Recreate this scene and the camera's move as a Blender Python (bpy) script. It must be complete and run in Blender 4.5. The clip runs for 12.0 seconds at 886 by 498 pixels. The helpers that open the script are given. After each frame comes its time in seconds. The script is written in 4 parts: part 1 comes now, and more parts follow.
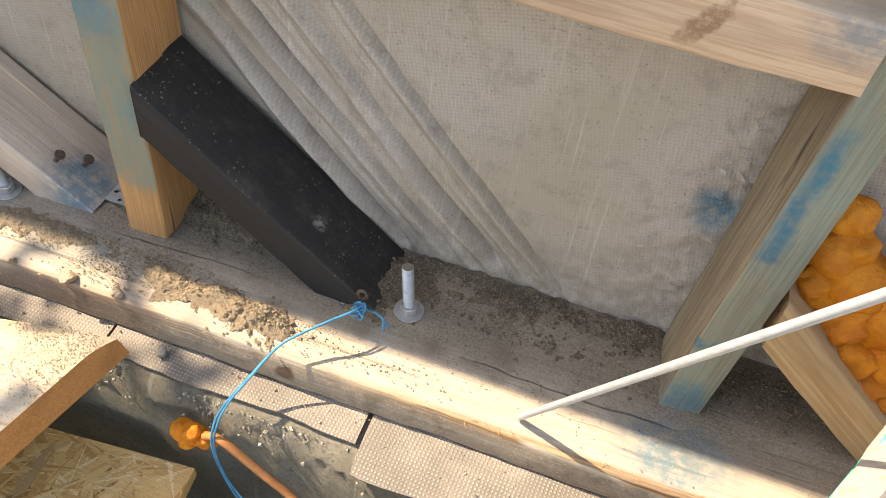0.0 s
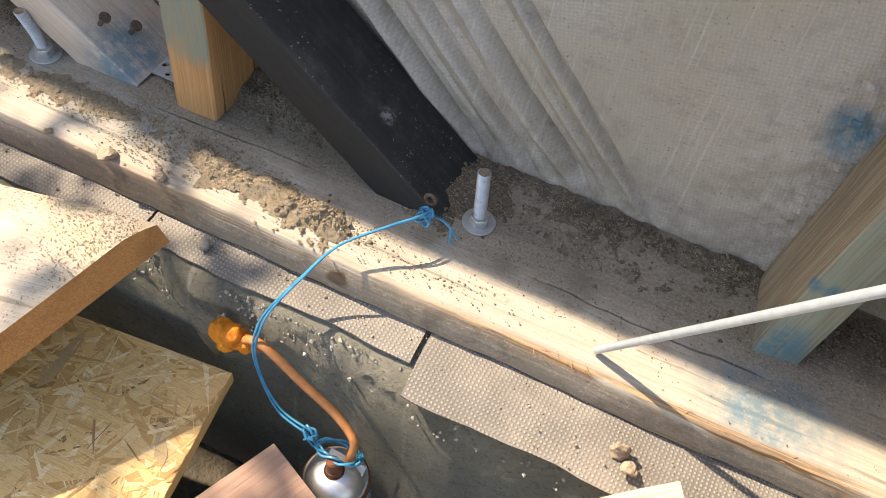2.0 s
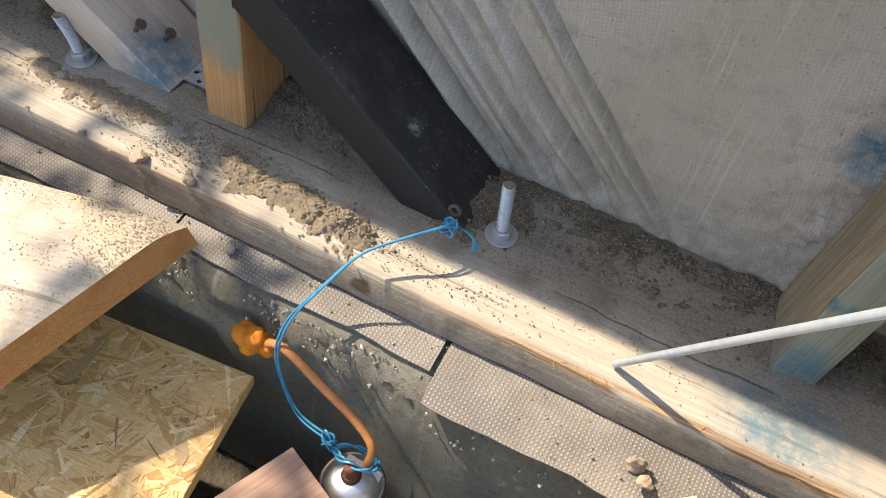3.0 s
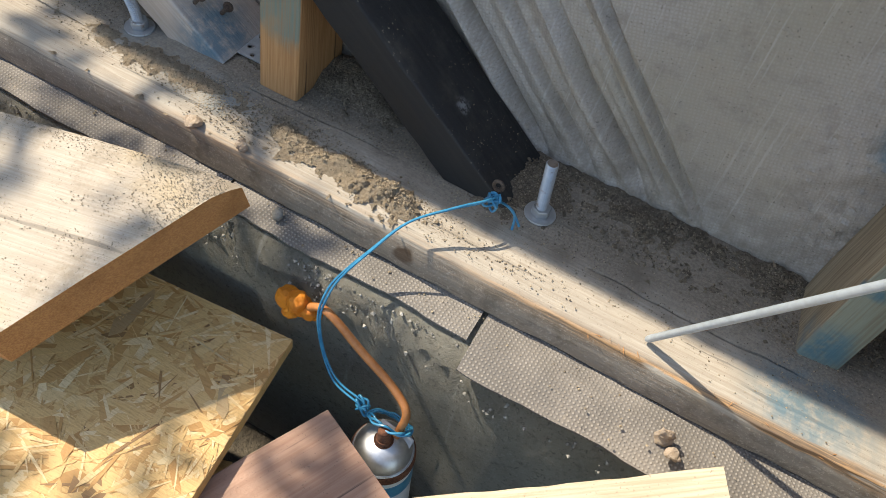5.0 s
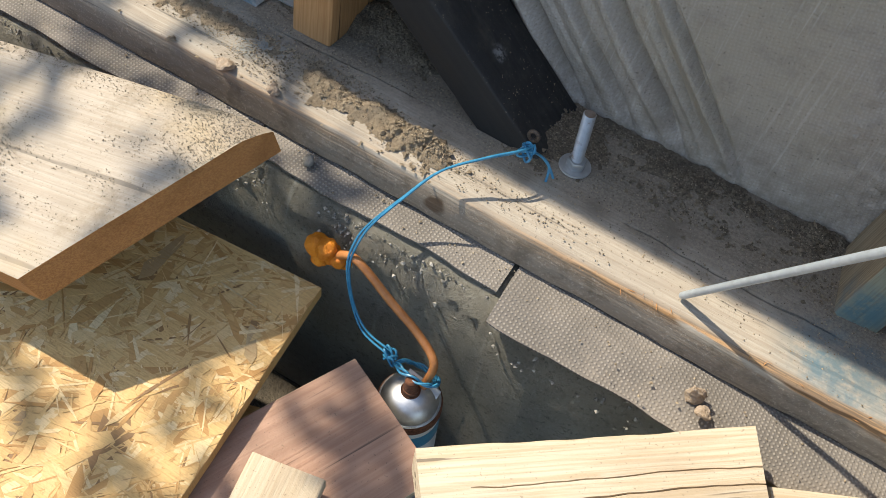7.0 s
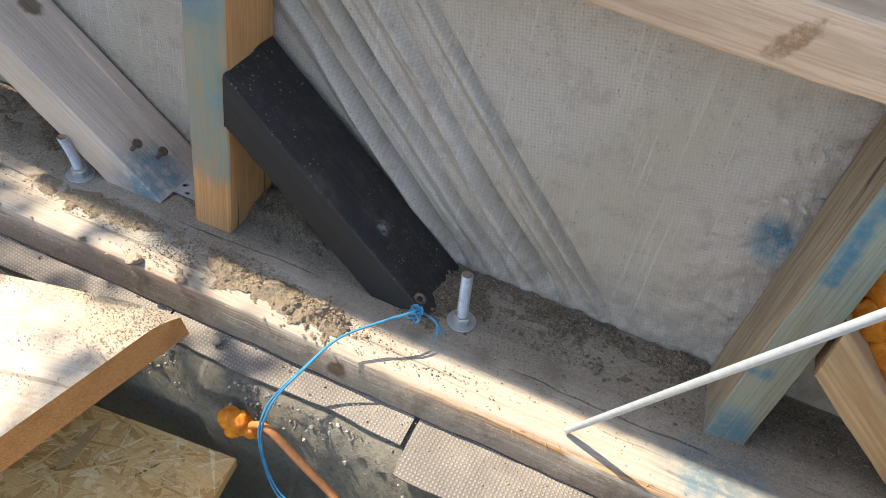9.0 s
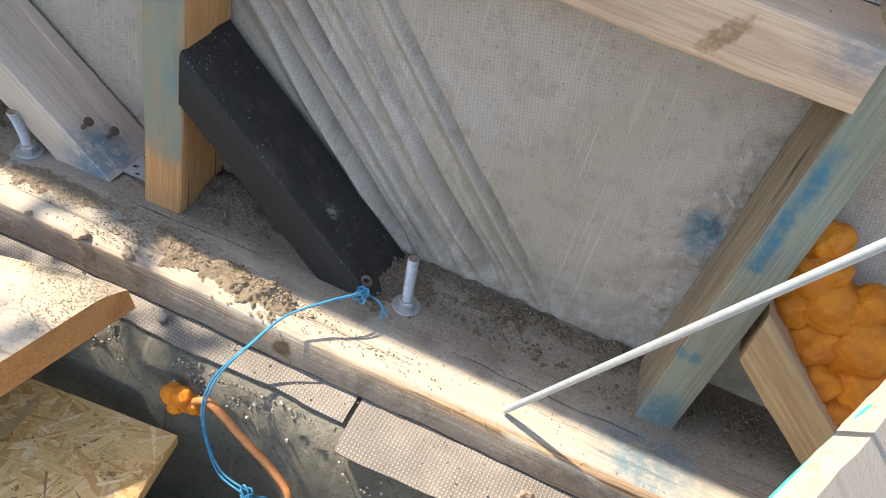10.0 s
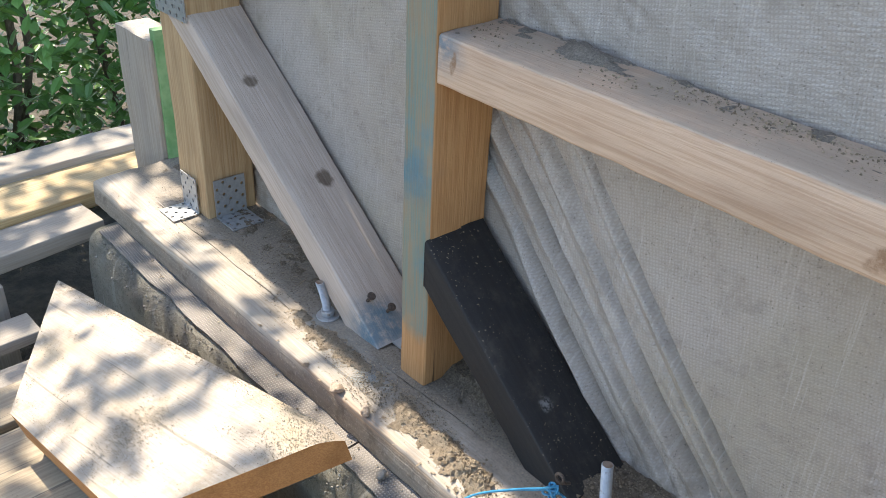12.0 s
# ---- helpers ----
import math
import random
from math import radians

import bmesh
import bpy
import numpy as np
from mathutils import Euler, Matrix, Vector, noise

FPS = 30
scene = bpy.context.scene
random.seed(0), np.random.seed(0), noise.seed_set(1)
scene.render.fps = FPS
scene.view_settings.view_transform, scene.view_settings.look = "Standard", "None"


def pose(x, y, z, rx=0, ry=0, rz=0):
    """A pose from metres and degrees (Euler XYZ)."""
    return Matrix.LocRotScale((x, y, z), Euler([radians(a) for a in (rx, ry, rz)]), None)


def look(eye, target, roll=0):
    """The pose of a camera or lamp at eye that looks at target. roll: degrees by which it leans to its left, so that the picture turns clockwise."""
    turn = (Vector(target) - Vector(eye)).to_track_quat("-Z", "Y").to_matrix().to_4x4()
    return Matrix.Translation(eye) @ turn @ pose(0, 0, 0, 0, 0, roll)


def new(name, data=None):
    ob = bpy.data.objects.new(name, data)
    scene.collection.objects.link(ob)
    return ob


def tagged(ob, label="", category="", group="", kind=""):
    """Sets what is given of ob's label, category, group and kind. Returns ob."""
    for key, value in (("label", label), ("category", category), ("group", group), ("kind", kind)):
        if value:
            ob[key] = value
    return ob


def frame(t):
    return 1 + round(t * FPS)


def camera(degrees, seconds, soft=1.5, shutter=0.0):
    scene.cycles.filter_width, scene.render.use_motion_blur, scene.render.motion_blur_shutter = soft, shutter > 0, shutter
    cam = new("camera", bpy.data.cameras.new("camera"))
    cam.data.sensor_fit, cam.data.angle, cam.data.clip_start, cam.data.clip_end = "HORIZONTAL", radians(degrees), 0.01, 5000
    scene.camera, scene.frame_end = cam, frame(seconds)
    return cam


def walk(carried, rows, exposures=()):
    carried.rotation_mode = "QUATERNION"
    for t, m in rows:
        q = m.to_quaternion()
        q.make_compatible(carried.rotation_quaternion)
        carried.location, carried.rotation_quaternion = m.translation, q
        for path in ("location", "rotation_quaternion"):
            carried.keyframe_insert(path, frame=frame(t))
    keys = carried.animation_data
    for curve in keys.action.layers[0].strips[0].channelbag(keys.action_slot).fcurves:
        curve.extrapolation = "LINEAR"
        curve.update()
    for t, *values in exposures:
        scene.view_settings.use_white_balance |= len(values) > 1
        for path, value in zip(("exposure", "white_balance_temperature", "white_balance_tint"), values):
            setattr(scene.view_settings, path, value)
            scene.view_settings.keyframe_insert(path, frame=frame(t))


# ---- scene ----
cam = camera(54.7, 12.0, soft=0.7)
PATH = [
    (0, (0.151, -0.459, 0.763), (-0.156, 0.851, -0.716), 7.8),
    (0.5, (0.143, -0.422, 0.7), (-0.172, 0.833, -0.825), 8.7),
    (1, (0.122, -0.398, 0.677), (-0.199, 0.791, -0.898), 10.8),
    (1.5, (0.118, -0.41, 0.668), (-0.197, 0.862, -0.842), 11.3),
    (2, (0.105, -0.423, 0.669), (-0.218, 0.74, -0.926), 10.8),
    (2.5, (0.098, -0.446, 0.667), (-0.259, 0.741, -0.902), 11.1),
    (3, (0.097, -0.441, 0.673), (-0.26, 0.742, -0.9), 11.5),
    (3.2, (0.095, -0.447, 0.672), (-0.275, 0.711, -0.916), 10.8),
    (4.8, (0.083, -0.511, 0.655), (-0.308, 0.703, -0.885), 14.2),
    (5, (0.083, -0.51, 0.662), (-0.287, 0.706, -0.883), 14.2),
    (5.5, (0.09, -0.515, 0.654), (-0.28, 0.674, -0.911), 13.6),
    (6, (0.086, -0.518, 0.66), (-0.279, 0.665, -0.911), 13.6),
    (6.5, (0.097, -0.516, 0.65), (-0.319, 0.632, -0.934), 12.0),
    (7, (0.083, -0.512, 0.645), (-0.301, 0.614, -0.962), 14.1),
    (7.5, (0.097, -0.529, 0.649), (-0.215, 0.72, -0.881), 14.3),
    (7.7, (0.102, -0.539, 0.666), (-0.198, 0.813, -0.776), 14.6),
    (9.3, (0.124, -0.544, 0.725), (-0.264, 0.919, -0.583), 11.2),
    (9.5, (0.113, -0.564, 0.716), (-0.224, 0.997, -0.487), 12.8),
    (10, (0.139, -0.588, 0.713), (-0.134, 0.908, -0.586), 16.4),
    (10.5, (0.114, -0.627, 0.697), (-0.244, 0.89, -0.557), 17.4),
    (11, (0.286, -0.626, 0.71), (-0.671, 0.738, -0.397), 10.6),
    (11.1, (0.314, -0.573, 0.714), (-0.749, 0.639, -0.469), 9.6),
    (11.5, (0.403, -0.559, 0.792), (-0.774, 0.615, -0.319), 4.3),
    (12, (0.351, -0.494, 0.743), (-0.905, 0.68, -0.279), 2.7),
]
walk(cam, [(t, look(eye, target, roll)) for t, eye, target, roll in PATH],
     [(0.0, 1.87, 9100, 14), (1.0, 1.76, 8450, 13), (2.0, 1.64, 8000, 12), (2.5, 1.53, 7750, 11), (3.2, 1.42, 7600, 11), (5.0, 1.12, 7150, 8), (7.0, 0.96, 7150, 8), (7.7, 0.86, 7100, 8),
      (9.3, 1.75, 7500, 11), (10.5, 1.76, 7500, 11), (11.0, 1.8, 7400, 11), (12.0, 1.68, 7000, 10)])

# ---- world and sun ----
SUN_WAY = Vector((0.80, -0.043, -1.0)).normalized()
world = bpy.data.worlds.new("sky")
scene.world = world
world.use_nodes = True
sky = world.node_tree.nodes.new("ShaderNodeTexSky")
sky.sky_type, sky.sun_disc = "NISHITA", False
sky.sun_elevation = math.asin(-SUN_WAY.z)
sky.sun_rotation = math.atan2(-SUN_WAY.x, -SUN_WAY.y)
back = world.node_tree.nodes["Background"]
world.node_tree.links.new(sky.outputs["Color"], back.inputs["Color"])
back.inputs["Strength"].default_value = 0.15
sun = new("sun", bpy.data.lights.new("sun", "SUN"))
sun.data.energy, sun.data.angle, sun.data.color = 3.2, radians(0.6), (1.0, 0.93, 0.82)
sun.matrix_world = look((-3, 0, 4), Vector((-3, 0, 4)) + SUN_WAY)


# ---- materials ----
class Nodes:
    """Short hand for building one node material."""

    def __init__(self, name):
        self.mat = bpy.data.materials.new(name)
        self.mat.use_nodes = True
        self.tree = self.mat.node_tree
        self.bsdf = self.tree.nodes["Principled BSDF"]

    def add(self, kind, **values):
        node = self.tree.nodes.new(kind)
        for key, value in values.items():
            setattr(node, key, value)
        return node

    def link(self, a, b):
        self.tree.links.new(a, b)

    def feed(self, socket, value):
        if hasattr(value, "is_linked"):
            self.link(value, socket)
        else:
            socket.default_value = value

    def coords(self, scale=(1, 1, 1), which="Object"):
        tex = self.add("ShaderNodeTexCoord")
        m = self.add("ShaderNodeMapping")
        m.inputs["Scale"].default_value = scale
        self.link(tex.outputs[which], m.inputs["Vector"])
        return m.outputs["Vector"]

    def position(self):
        return self.add("ShaderNodeNewGeometry").outputs["Position"]

    def noise(self, vector, scale, detail=4, rough=0.55, distort=0.0):
        n = self.add("ShaderNodeTexNoise")
        self.link(vector, n.inputs["Vector"])
        n.inputs["Scale"].default_value, n.inputs["Detail"].default_value = scale, detail
        n.inputs["Roughness"].default_value, n.inputs["Distortion"].default_value = rough, distort
        return n.outputs["Fac"]

    def ramp(self, value, low, high, to0=0.0, to1=1.0):
        n = self.add("ShaderNodeMapRange")
        n.interpolation_type = "SMOOTHSTEP"
        self.link(value, n.inputs["Value"])
        for key, v in (("From Min", low), ("From Max", high), ("To Min", to0), ("To Max", to1)):
            n.inputs[key].default_value = v
        return n.outputs["Result"]

    def math(self, op, a, b=0.0):
        n = self.add("ShaderNodeMath", operation=op)
        self.feed(n.inputs[0], a)
        self.feed(n.inputs[1], b)
        return n.outputs[0]

    def mix(self, fac, a, b, blend="MIX"):
        n = self.add("ShaderNodeMix", data_type="RGBA", blend_type=blend)
        self.feed(n.inputs["Factor"], fac)
        for key, v in (("A", a), ("B", b)):
            sock = [s for s in n.inputs if s.name == key and s.type == "RGBA"][0]
            self.feed(sock, v if hasattr(v, "is_linked") else (*v, 1))
        return [s for s in n.outputs if s.type == "RGBA"][0]

    def spot(self, place, radius, soft=0.7):
        """1 round a place in the world, fading out at the radius."""
        n = self.add("ShaderNodeVectorMath", operation="DISTANCE")
        self.link(self.position(), n.inputs[0])
        n.inputs[1].default_value = place
        wobble = self.math("MULTIPLY", self.math("SUBTRACT", self.noise(self.position(), 0.9 / radius, 3), 0.5), radius * 1.1)
        return self.ramp(self.math("ADD", n.outputs["Value"], wobble), radius * (1 - soft), radius, 1.0, 0.0)

    def scar(self, place, angle, long, wide):
        """1 in a long narrow mark on an upright face, turned by the angle."""
        sub = self.add("ShaderNodeVectorMath", operation="SUBTRACT")
        self.link(self.position(), sub.inputs[0])
        sub.inputs[1].default_value = place
        m = self.add("ShaderNodeMapping")
        m.inputs["Rotation"].default_value, m.inputs["Scale"].default_value = (0, radians(angle), 0), (1, 1, 1)
        self.link(sub.outputs[0], m.inputs["Vector"])
        scale = self.add("ShaderNodeVectorMath", operation="MULTIPLY")
        self.link(m.outputs[0], scale.inputs[0])
        scale.inputs[1].default_value = (1 / long, 5.0, 1 / wide)
        size = self.add("ShaderNodeVectorMath", operation="LENGTH")
        self.link(scale.outputs[0], size.inputs[0])
        rag = self.math("MULTIPLY", self.math("SUBTRACT", self.noise(self.position(), 110.0, 4), 0.5), 1.0)
        return self.ramp(self.math("ADD", size.outputs["Value"], rag), 0.55, 1.0, 1.0, 0.0)

    def done(self, color, rough=0.8, height=None, strength=0.3, distance=0.002, metal=0.0):
        self.feed(self.bsdf.inputs["Base Color"], color if hasattr(color, "is_linked") else (*color, 1))
        self.feed(self.bsdf.inputs["Roughness"], rough)
        self.bsdf.inputs["Metallic"].default_value = metal
        if height is not None:
            b = self.add("ShaderNodeBump")
            b.inputs["Strength"].default_value, b.inputs["Distance"].default_value = strength, distance
            self.link(height, b.inputs["Height"])
            self.link(b.outputs["Normal"], self.bsdf.inputs["Normal"])
        return self.mat


BLUE = (0.014, 0.125, 0.20)
TEAL = (0.12, 0.225, 0.21)
DUST = (0.34, 0.29, 0.23)


def wood(name, light, dark, dust=0.3, sprays=(), front=0.0, rings=55.0, grey=0.0, rough=0.75, knots=(), soil=False, cracks=0.66, scars=(), bare=-9.0, caked=False):
    """Sawn softwood with the grain along the board's own x axis."""
    n = Nodes(name)
    c = n.coords((0.6, 9, 9))
    warp = n.noise(c, 1.6, 3)
    info = n.add("ShaderNodeObjectInfo")
    c2 = n.coords((1, 1, 1))
    shift = n.add("ShaderNodeVectorMath", operation="ADD")
    comb = n.add("ShaderNodeCombineXYZ")
    n.link(n.math("MULTIPLY", info.outputs["Random"], 3.0), comb.inputs["X"])
    n.link(n.math("MULTIPLY", info.outputs["Random"], 0.7), comb.inputs["Y"])
    n.link(c2, shift.inputs[0])
    n.link(comb.outputs[0], shift.inputs[1])
    stretch = n.add("ShaderNodeMapping")
    stretch.inputs["Scale"].default_value = (0.022, 1.0, 1.0)
    stretch.inputs["Rotation"].default_value = (0.35, 0, 0)
    n.link(shift.outputs[0], stretch.inputs["Vector"])
    streak = n.noise(stretch.outputs[0], rings * 6.0, 3, 0.55, 0.4)
    fine = n.noise(n.coords((7, 190, 190)), 1.0, 5, 0.65)
    grain = n.math("ADD", n.math("MULTIPLY", n.ramp(streak, 0.34, 0.66), 0.32), n.math("MULTIPLY", fine, 0.75))
    color = n.mix(n.ramp(grain, 0.25, 0.85), light, dark)
    blotch = n.noise(n.coords((3, 14, 14)), 1.4, 5)
    color = n.mix(n.ramp(blotch, 0.42, 0.75, 0, 0.5), color, tuple(v * 0.6 for v in dark))
    crack = n.ramp(n.noise(n.coords((2.2, 75, 75)), 1.0, 3, 0.5, 0.4), cracks, cracks + 0.03)
    color = n.mix(n.math("MULTIPLY", crack, 0.85), color, tuple(v * 0.22 for v in dark))
    if grey:
        color = n.mix(n.ramp(n.noise(n.coords((2, 12, 12)), 1.0, 5), 0.3, 0.7, grey * 0.5, grey), color, (0.36, 0.335, 0.30))
    pos = n.position()
    if front:
        g = n.add("ShaderNodeNewGeometry")
        sep = n.add("ShaderNodeSeparateXYZ")
        n.link(g.outputs["Normal"], sep.inputs[0])
        face = n.ramp(sep.outputs["Y"], -0.9, -0.4, 1.0, 0.0)
        place = n.add("ShaderNodeSeparateXYZ")
        n.link(pos, place.inputs[0])
        ragged = n.math("ADD", place.outputs["Z"], n.math("MULTIPLY", n.math("SUBTRACT", n.noise(pos, 30.0, 4), 0.5), 0.06))
        face = n.math("MULTIPLY", face, n.ramp(ragged, bare, bare + 0.03))
        cover = n.ramp(n.noise(pos, 9.0, 4), 0.22, 0.50, 0.15 * front, front)
        thin = n.ramp(grain, 0.3, 0.8, 1.0, 0.5)
        color = n.mix(n.math("MULTIPLY", n.math("MULTIPLY", face, cover), thin), color, TEAL)
        cover2 = n.ramp(n.noise(pos, 13.0, 5, 0.65), 0.50, 0.75, 0.0, front * 0.6)
        color = n.mix(n.math("MULTIPLY", face, cover2), color, (0.05, 0.22, 0.30))
    for place, radius, amount in sprays:
        fac = n.math("MULTIPLY", n.spot(place, radius, 0.8), n.ramp(n.noise(pos, 60.0, 4, 0.7), 0.3, 0.6, 0.25 * amount, amount))
        color = n.mix(fac, color, BLUE)
    for place, angle, long, wide in scars:
        fac = n.scar(place, angle, long, wide)
        color = n.mix(n.math("MULTIPLY", fac, n.ramp(n.noise(pos, 260.0, 4, 0.7), 0.3, 0.62, 0.35, 0.9)), color, (0.27, 0.155, 0.085))
    if soil:
        sep = n.add("ShaderNodeSeparateXYZ")
        n.link(pos, sep.inputs[0])
        wide = n.math("ADD", sep.outputs["Y"], n.math("MULTIPLY", n.math("SUBTRACT", n.noise(pos, 11.0, 6, 0.7), 0.5), 0.16))
        grit = n.mix(n.ramp(n.noise(pos, 330.0, 4, 0.7), 0.35, 0.65), (0.088, 0.070, 0.051), (0.225, 0.183, 0.133))
        color = n.mix(n.ramp(wide, 0.03, 0.11, 0.0, 0.9), color, grit)
        for place, radius in (((0.108, 0.098, 0), 0.028), ((0.03, 0.075, 0), 0.02), ((-0.05, 0.07, 0), 0.022)):
            color = n.mix(n.math("MULTIPLY", n.spot(place, radius, 0.9), 0.65), color, (0.075, 0.056, 0.038))
        strip = n.math("MULTIPLY", n.ramp(sep.outputs["Y"], 0.005, 0.015, 1.0, 0.0), n.ramp(sep.outputs["Z"], -0.026, -0.014))
        strip = n.math("MULTIPLY", strip, n.ramp(n.noise(n.coords((4, 42, 42)), 1.0, 5), 0.43, 0.52))
        color = n.mix(n.math("MULTIPLY", strip, n.ramp(sep.outputs["X"], -0.05, 0.10, 0.4, 0.97)), color, n.mix(n.ramp(n.noise(n.coords((6, 260, 260)), 1.0, 4, 0.6), 0.4, 0.58), (0.42, 0.225, 0.085), (0.11, 0.06, 0.028)))
        face = n.ramp(sep.outputs["Z"], -0.016, -0.006, 0.8, 0.0)
        color = n.mix(face, color, n.mix(n.noise(n.coords((8, 160, 160)), 1.0, 4), (0.29, 0.245, 0.195), (0.13, 0.10, 0.075)))
        color = n.mix(n.math("MULTIPLY", face, n.ramp(n.noise(pos, 300.0, 4, 0.8), 0.54, 0.64, 0, 0.9)), color, (0.42, 0.37, 0.31))
        color = n.mix(n.math("MULTIPLY", face, n.ramp(n.noise(pos, 26.0, 5, 0.7), 0.5, 0.66, 0, 0.7)), color, (0.10, 0.078, 0.055))
    for place, radius in knots:
        color = n.mix(n.math("MULTIPLY", n.spot(place, radius, 0.45), n.ramp(fine, 0.2, 0.6, 0.55, 0.95)), color, (0.085, 0.05, 0.028))
    if caked:
        mud = n.math("MULTIPLY", n.ramp(n.noise(pos, 12.0, 6, 0.7), 0.50, 0.62, 0, 0.75), n.ramp(n.noise(pos, 190.0, 4, 0.7), 0.35, 0.6, 0.3, 1.0))
        color = n.mix(mud, color, (0.27, 0.215, 0.15))
        color = n.mix(n.ramp(n.noise(pos, 6.5, 3), 0.52, 0.68, 0, 0.5), color, (0.60, 0.44, 0.22))
        color = n.mix(n.math("MULTIPLY", n.spot((-0.28, -0.075, 0.03), 0.055, 0.8), 0.8), color, (0.19, 0.14, 0.09))
    if dust:
        g = n.add("ShaderNodeNewGeometry")
        sep = n.add("ShaderNodeSeparateXYZ")
        n.link(g.outputs["Normal"], sep.inputs[0])
        up = n.ramp(sep.outputs["Z"], 0.1, 0.8)
        d = n.math("MULTIPLY", up, n.ramp(n.noise(pos, 14.0, 6, 0.65), 0.3, 0.65, dust * 0.35, dust))
        color = n.mix(d, color, DUST)
        crumbs = n.ramp(n.noise(pos, 420.0, 2), 0.66, 0.72)
        color = n.mix(n.math("MULTIPLY", crumbs, n.math("MULTIPLY", up, 0.5)), color, (0.11, 0.085, 0.06))
    height = n.math("ADD", n.math("MULTIPLY", grain, 0.6), n.math("MULTIPLY", n.noise(pos, 350.0, 3), 0.4))
    return n.done(color, n.ramp(blotch, 0.3, 0.7, rough - 0.08, rough + 0.12), height, 0.7, 0.0014)


def mat_membrane():
    n = Nodes("woven_membrane")
    pos = n.position()
    m = n.add("ShaderNodeMapping")
    m.inputs["Rotation"].default_value = (0, radians(12), 0)
    n.link(pos, m.inputs["Vector"])
    waves = []
    for axis in ("X", "Z"):
        w = n.add("ShaderNodeTexWave", wave_type="BANDS", bands_direction=axis)
        n.link(m.outputs[0], w.inputs["Vector"])
        w.inputs["Scale"].default_value, w.inputs["Distortion"].default_value = 80.0, 2.6
        w.inputs["Detail"].default_value, w.inputs["Detail Scale"].default_value = 3.0, 2.4
        waves.append(w.outputs["Fac"])
    weave = n.math("MULTIPLY", *waves)
    color = n.mix(n.ramp(weave, 0.0, 0.6), (0.392, 0.345, 0.305), (0.452, 0.403, 0.358))
    stain = n.noise(pos, 5.0, 6, 0.6)
    color = n.mix(n.ramp(stain, 0.42, 0.68, 0, 0.45), color, (0.33, 0.285, 0.235))
    yellow = n.noise(pos, 3.1, 4, 0.6)
    color = n.mix(n.ramp(yellow, 0.48, 0.66, 0, 0.4), color, (0.36, 0.31, 0.22))
    grime = n.ramp(n.noise(pos, 38.0, 6, 0.75), 0.47, 0.70, 0, 0.55)
    color = n.mix(grime, color, (0.25, 0.215, 0.18))
    for turn, wide, low, amount in ((-6, 240, 0.59, 0.25), (-9, 320, 0.61, 0.2), (42, 280, 0.65, 0.15)):
        streak = n.add("ShaderNodeMapping")
        streak.inputs["Scale"].default_value, streak.inputs["Rotation"].default_value = (wide, 1, 6), (0, radians(turn), 0)
        n.link(pos, streak.inputs["Vector"])
        color = n.mix(n.ramp(n.noise(streak.outputs[0], 1.0, 3), low, low + 0.09, 0, amount), color, (0.60, 0.555, 0.51))
    specks = n.ramp(n.noise(pos, 330.0, 2), 0.66, 0.70)
    color = n.mix(n.math("MULTIPLY", specks, 0.6), color, (0.12, 0.10, 0.08))
    # patchy darker brown towards the sheet's foot, gone by z = 0.10
    soil = n.add("ShaderNodeSeparateXYZ")
    n.link(pos, soil.inputs[0])
    low = n.math("MULTIPLY", n.ramp(soil.outputs["Z"], 0.0, 0.10, 1.0, 0.0), n.ramp(n.noise(pos, 40.0, 5, 0.7), 0.3, 0.7))
    color = n.mix(n.math("MULTIPLY", low, 0.75), color, (0.20, 0.165, 0.125))
    for place, radius, amount in (((0.266, 0.195, 0.188), 0.042, 1.0), ((0.258, 0.195, 0.205), 0.025, 0.9), ((-0.36, 0.195, 0.30), 0.10, 0.5), ((-0.37, 0.195, 0.05), 0.06, 0.8)):
        fac = n.math("MULTIPLY", n.spot(place, radius, 0.95), n.ramp(n.noise(pos, 70.0, 4, 0.7), 0.32, 0.6, 0.45 * amount, amount))
        color = n.mix(fac, color, BLUE)
    dimple = n.add("ShaderNodeMapping")
    dimple.inputs["Scale"].default_value, dimple.inputs["Rotation"].default_value = (95, 95, 240), (0, radians(-24), 0)
    n.link(pos, dimple.inputs["Vector"])
    pucker = n.math("MULTIPLY", n.noise(dimple.outputs[0], 1.0, 3, 0.6), n.ramp(n.noise(pos, 7.0, 3), 0.3, 0.65, 0.7, 2.6))
    height = n.math("ADD", n.math("ADD", n.math("MULTIPLY", weave, 0.45), n.math("MULTIPLY", n.noise(pos, 900.0, 2), 0.6)), pucker)
    return n.done(color, n.ramp(stain, 0.3, 0.7, 0.40, 0.56), height, 0.42, 0.0017)


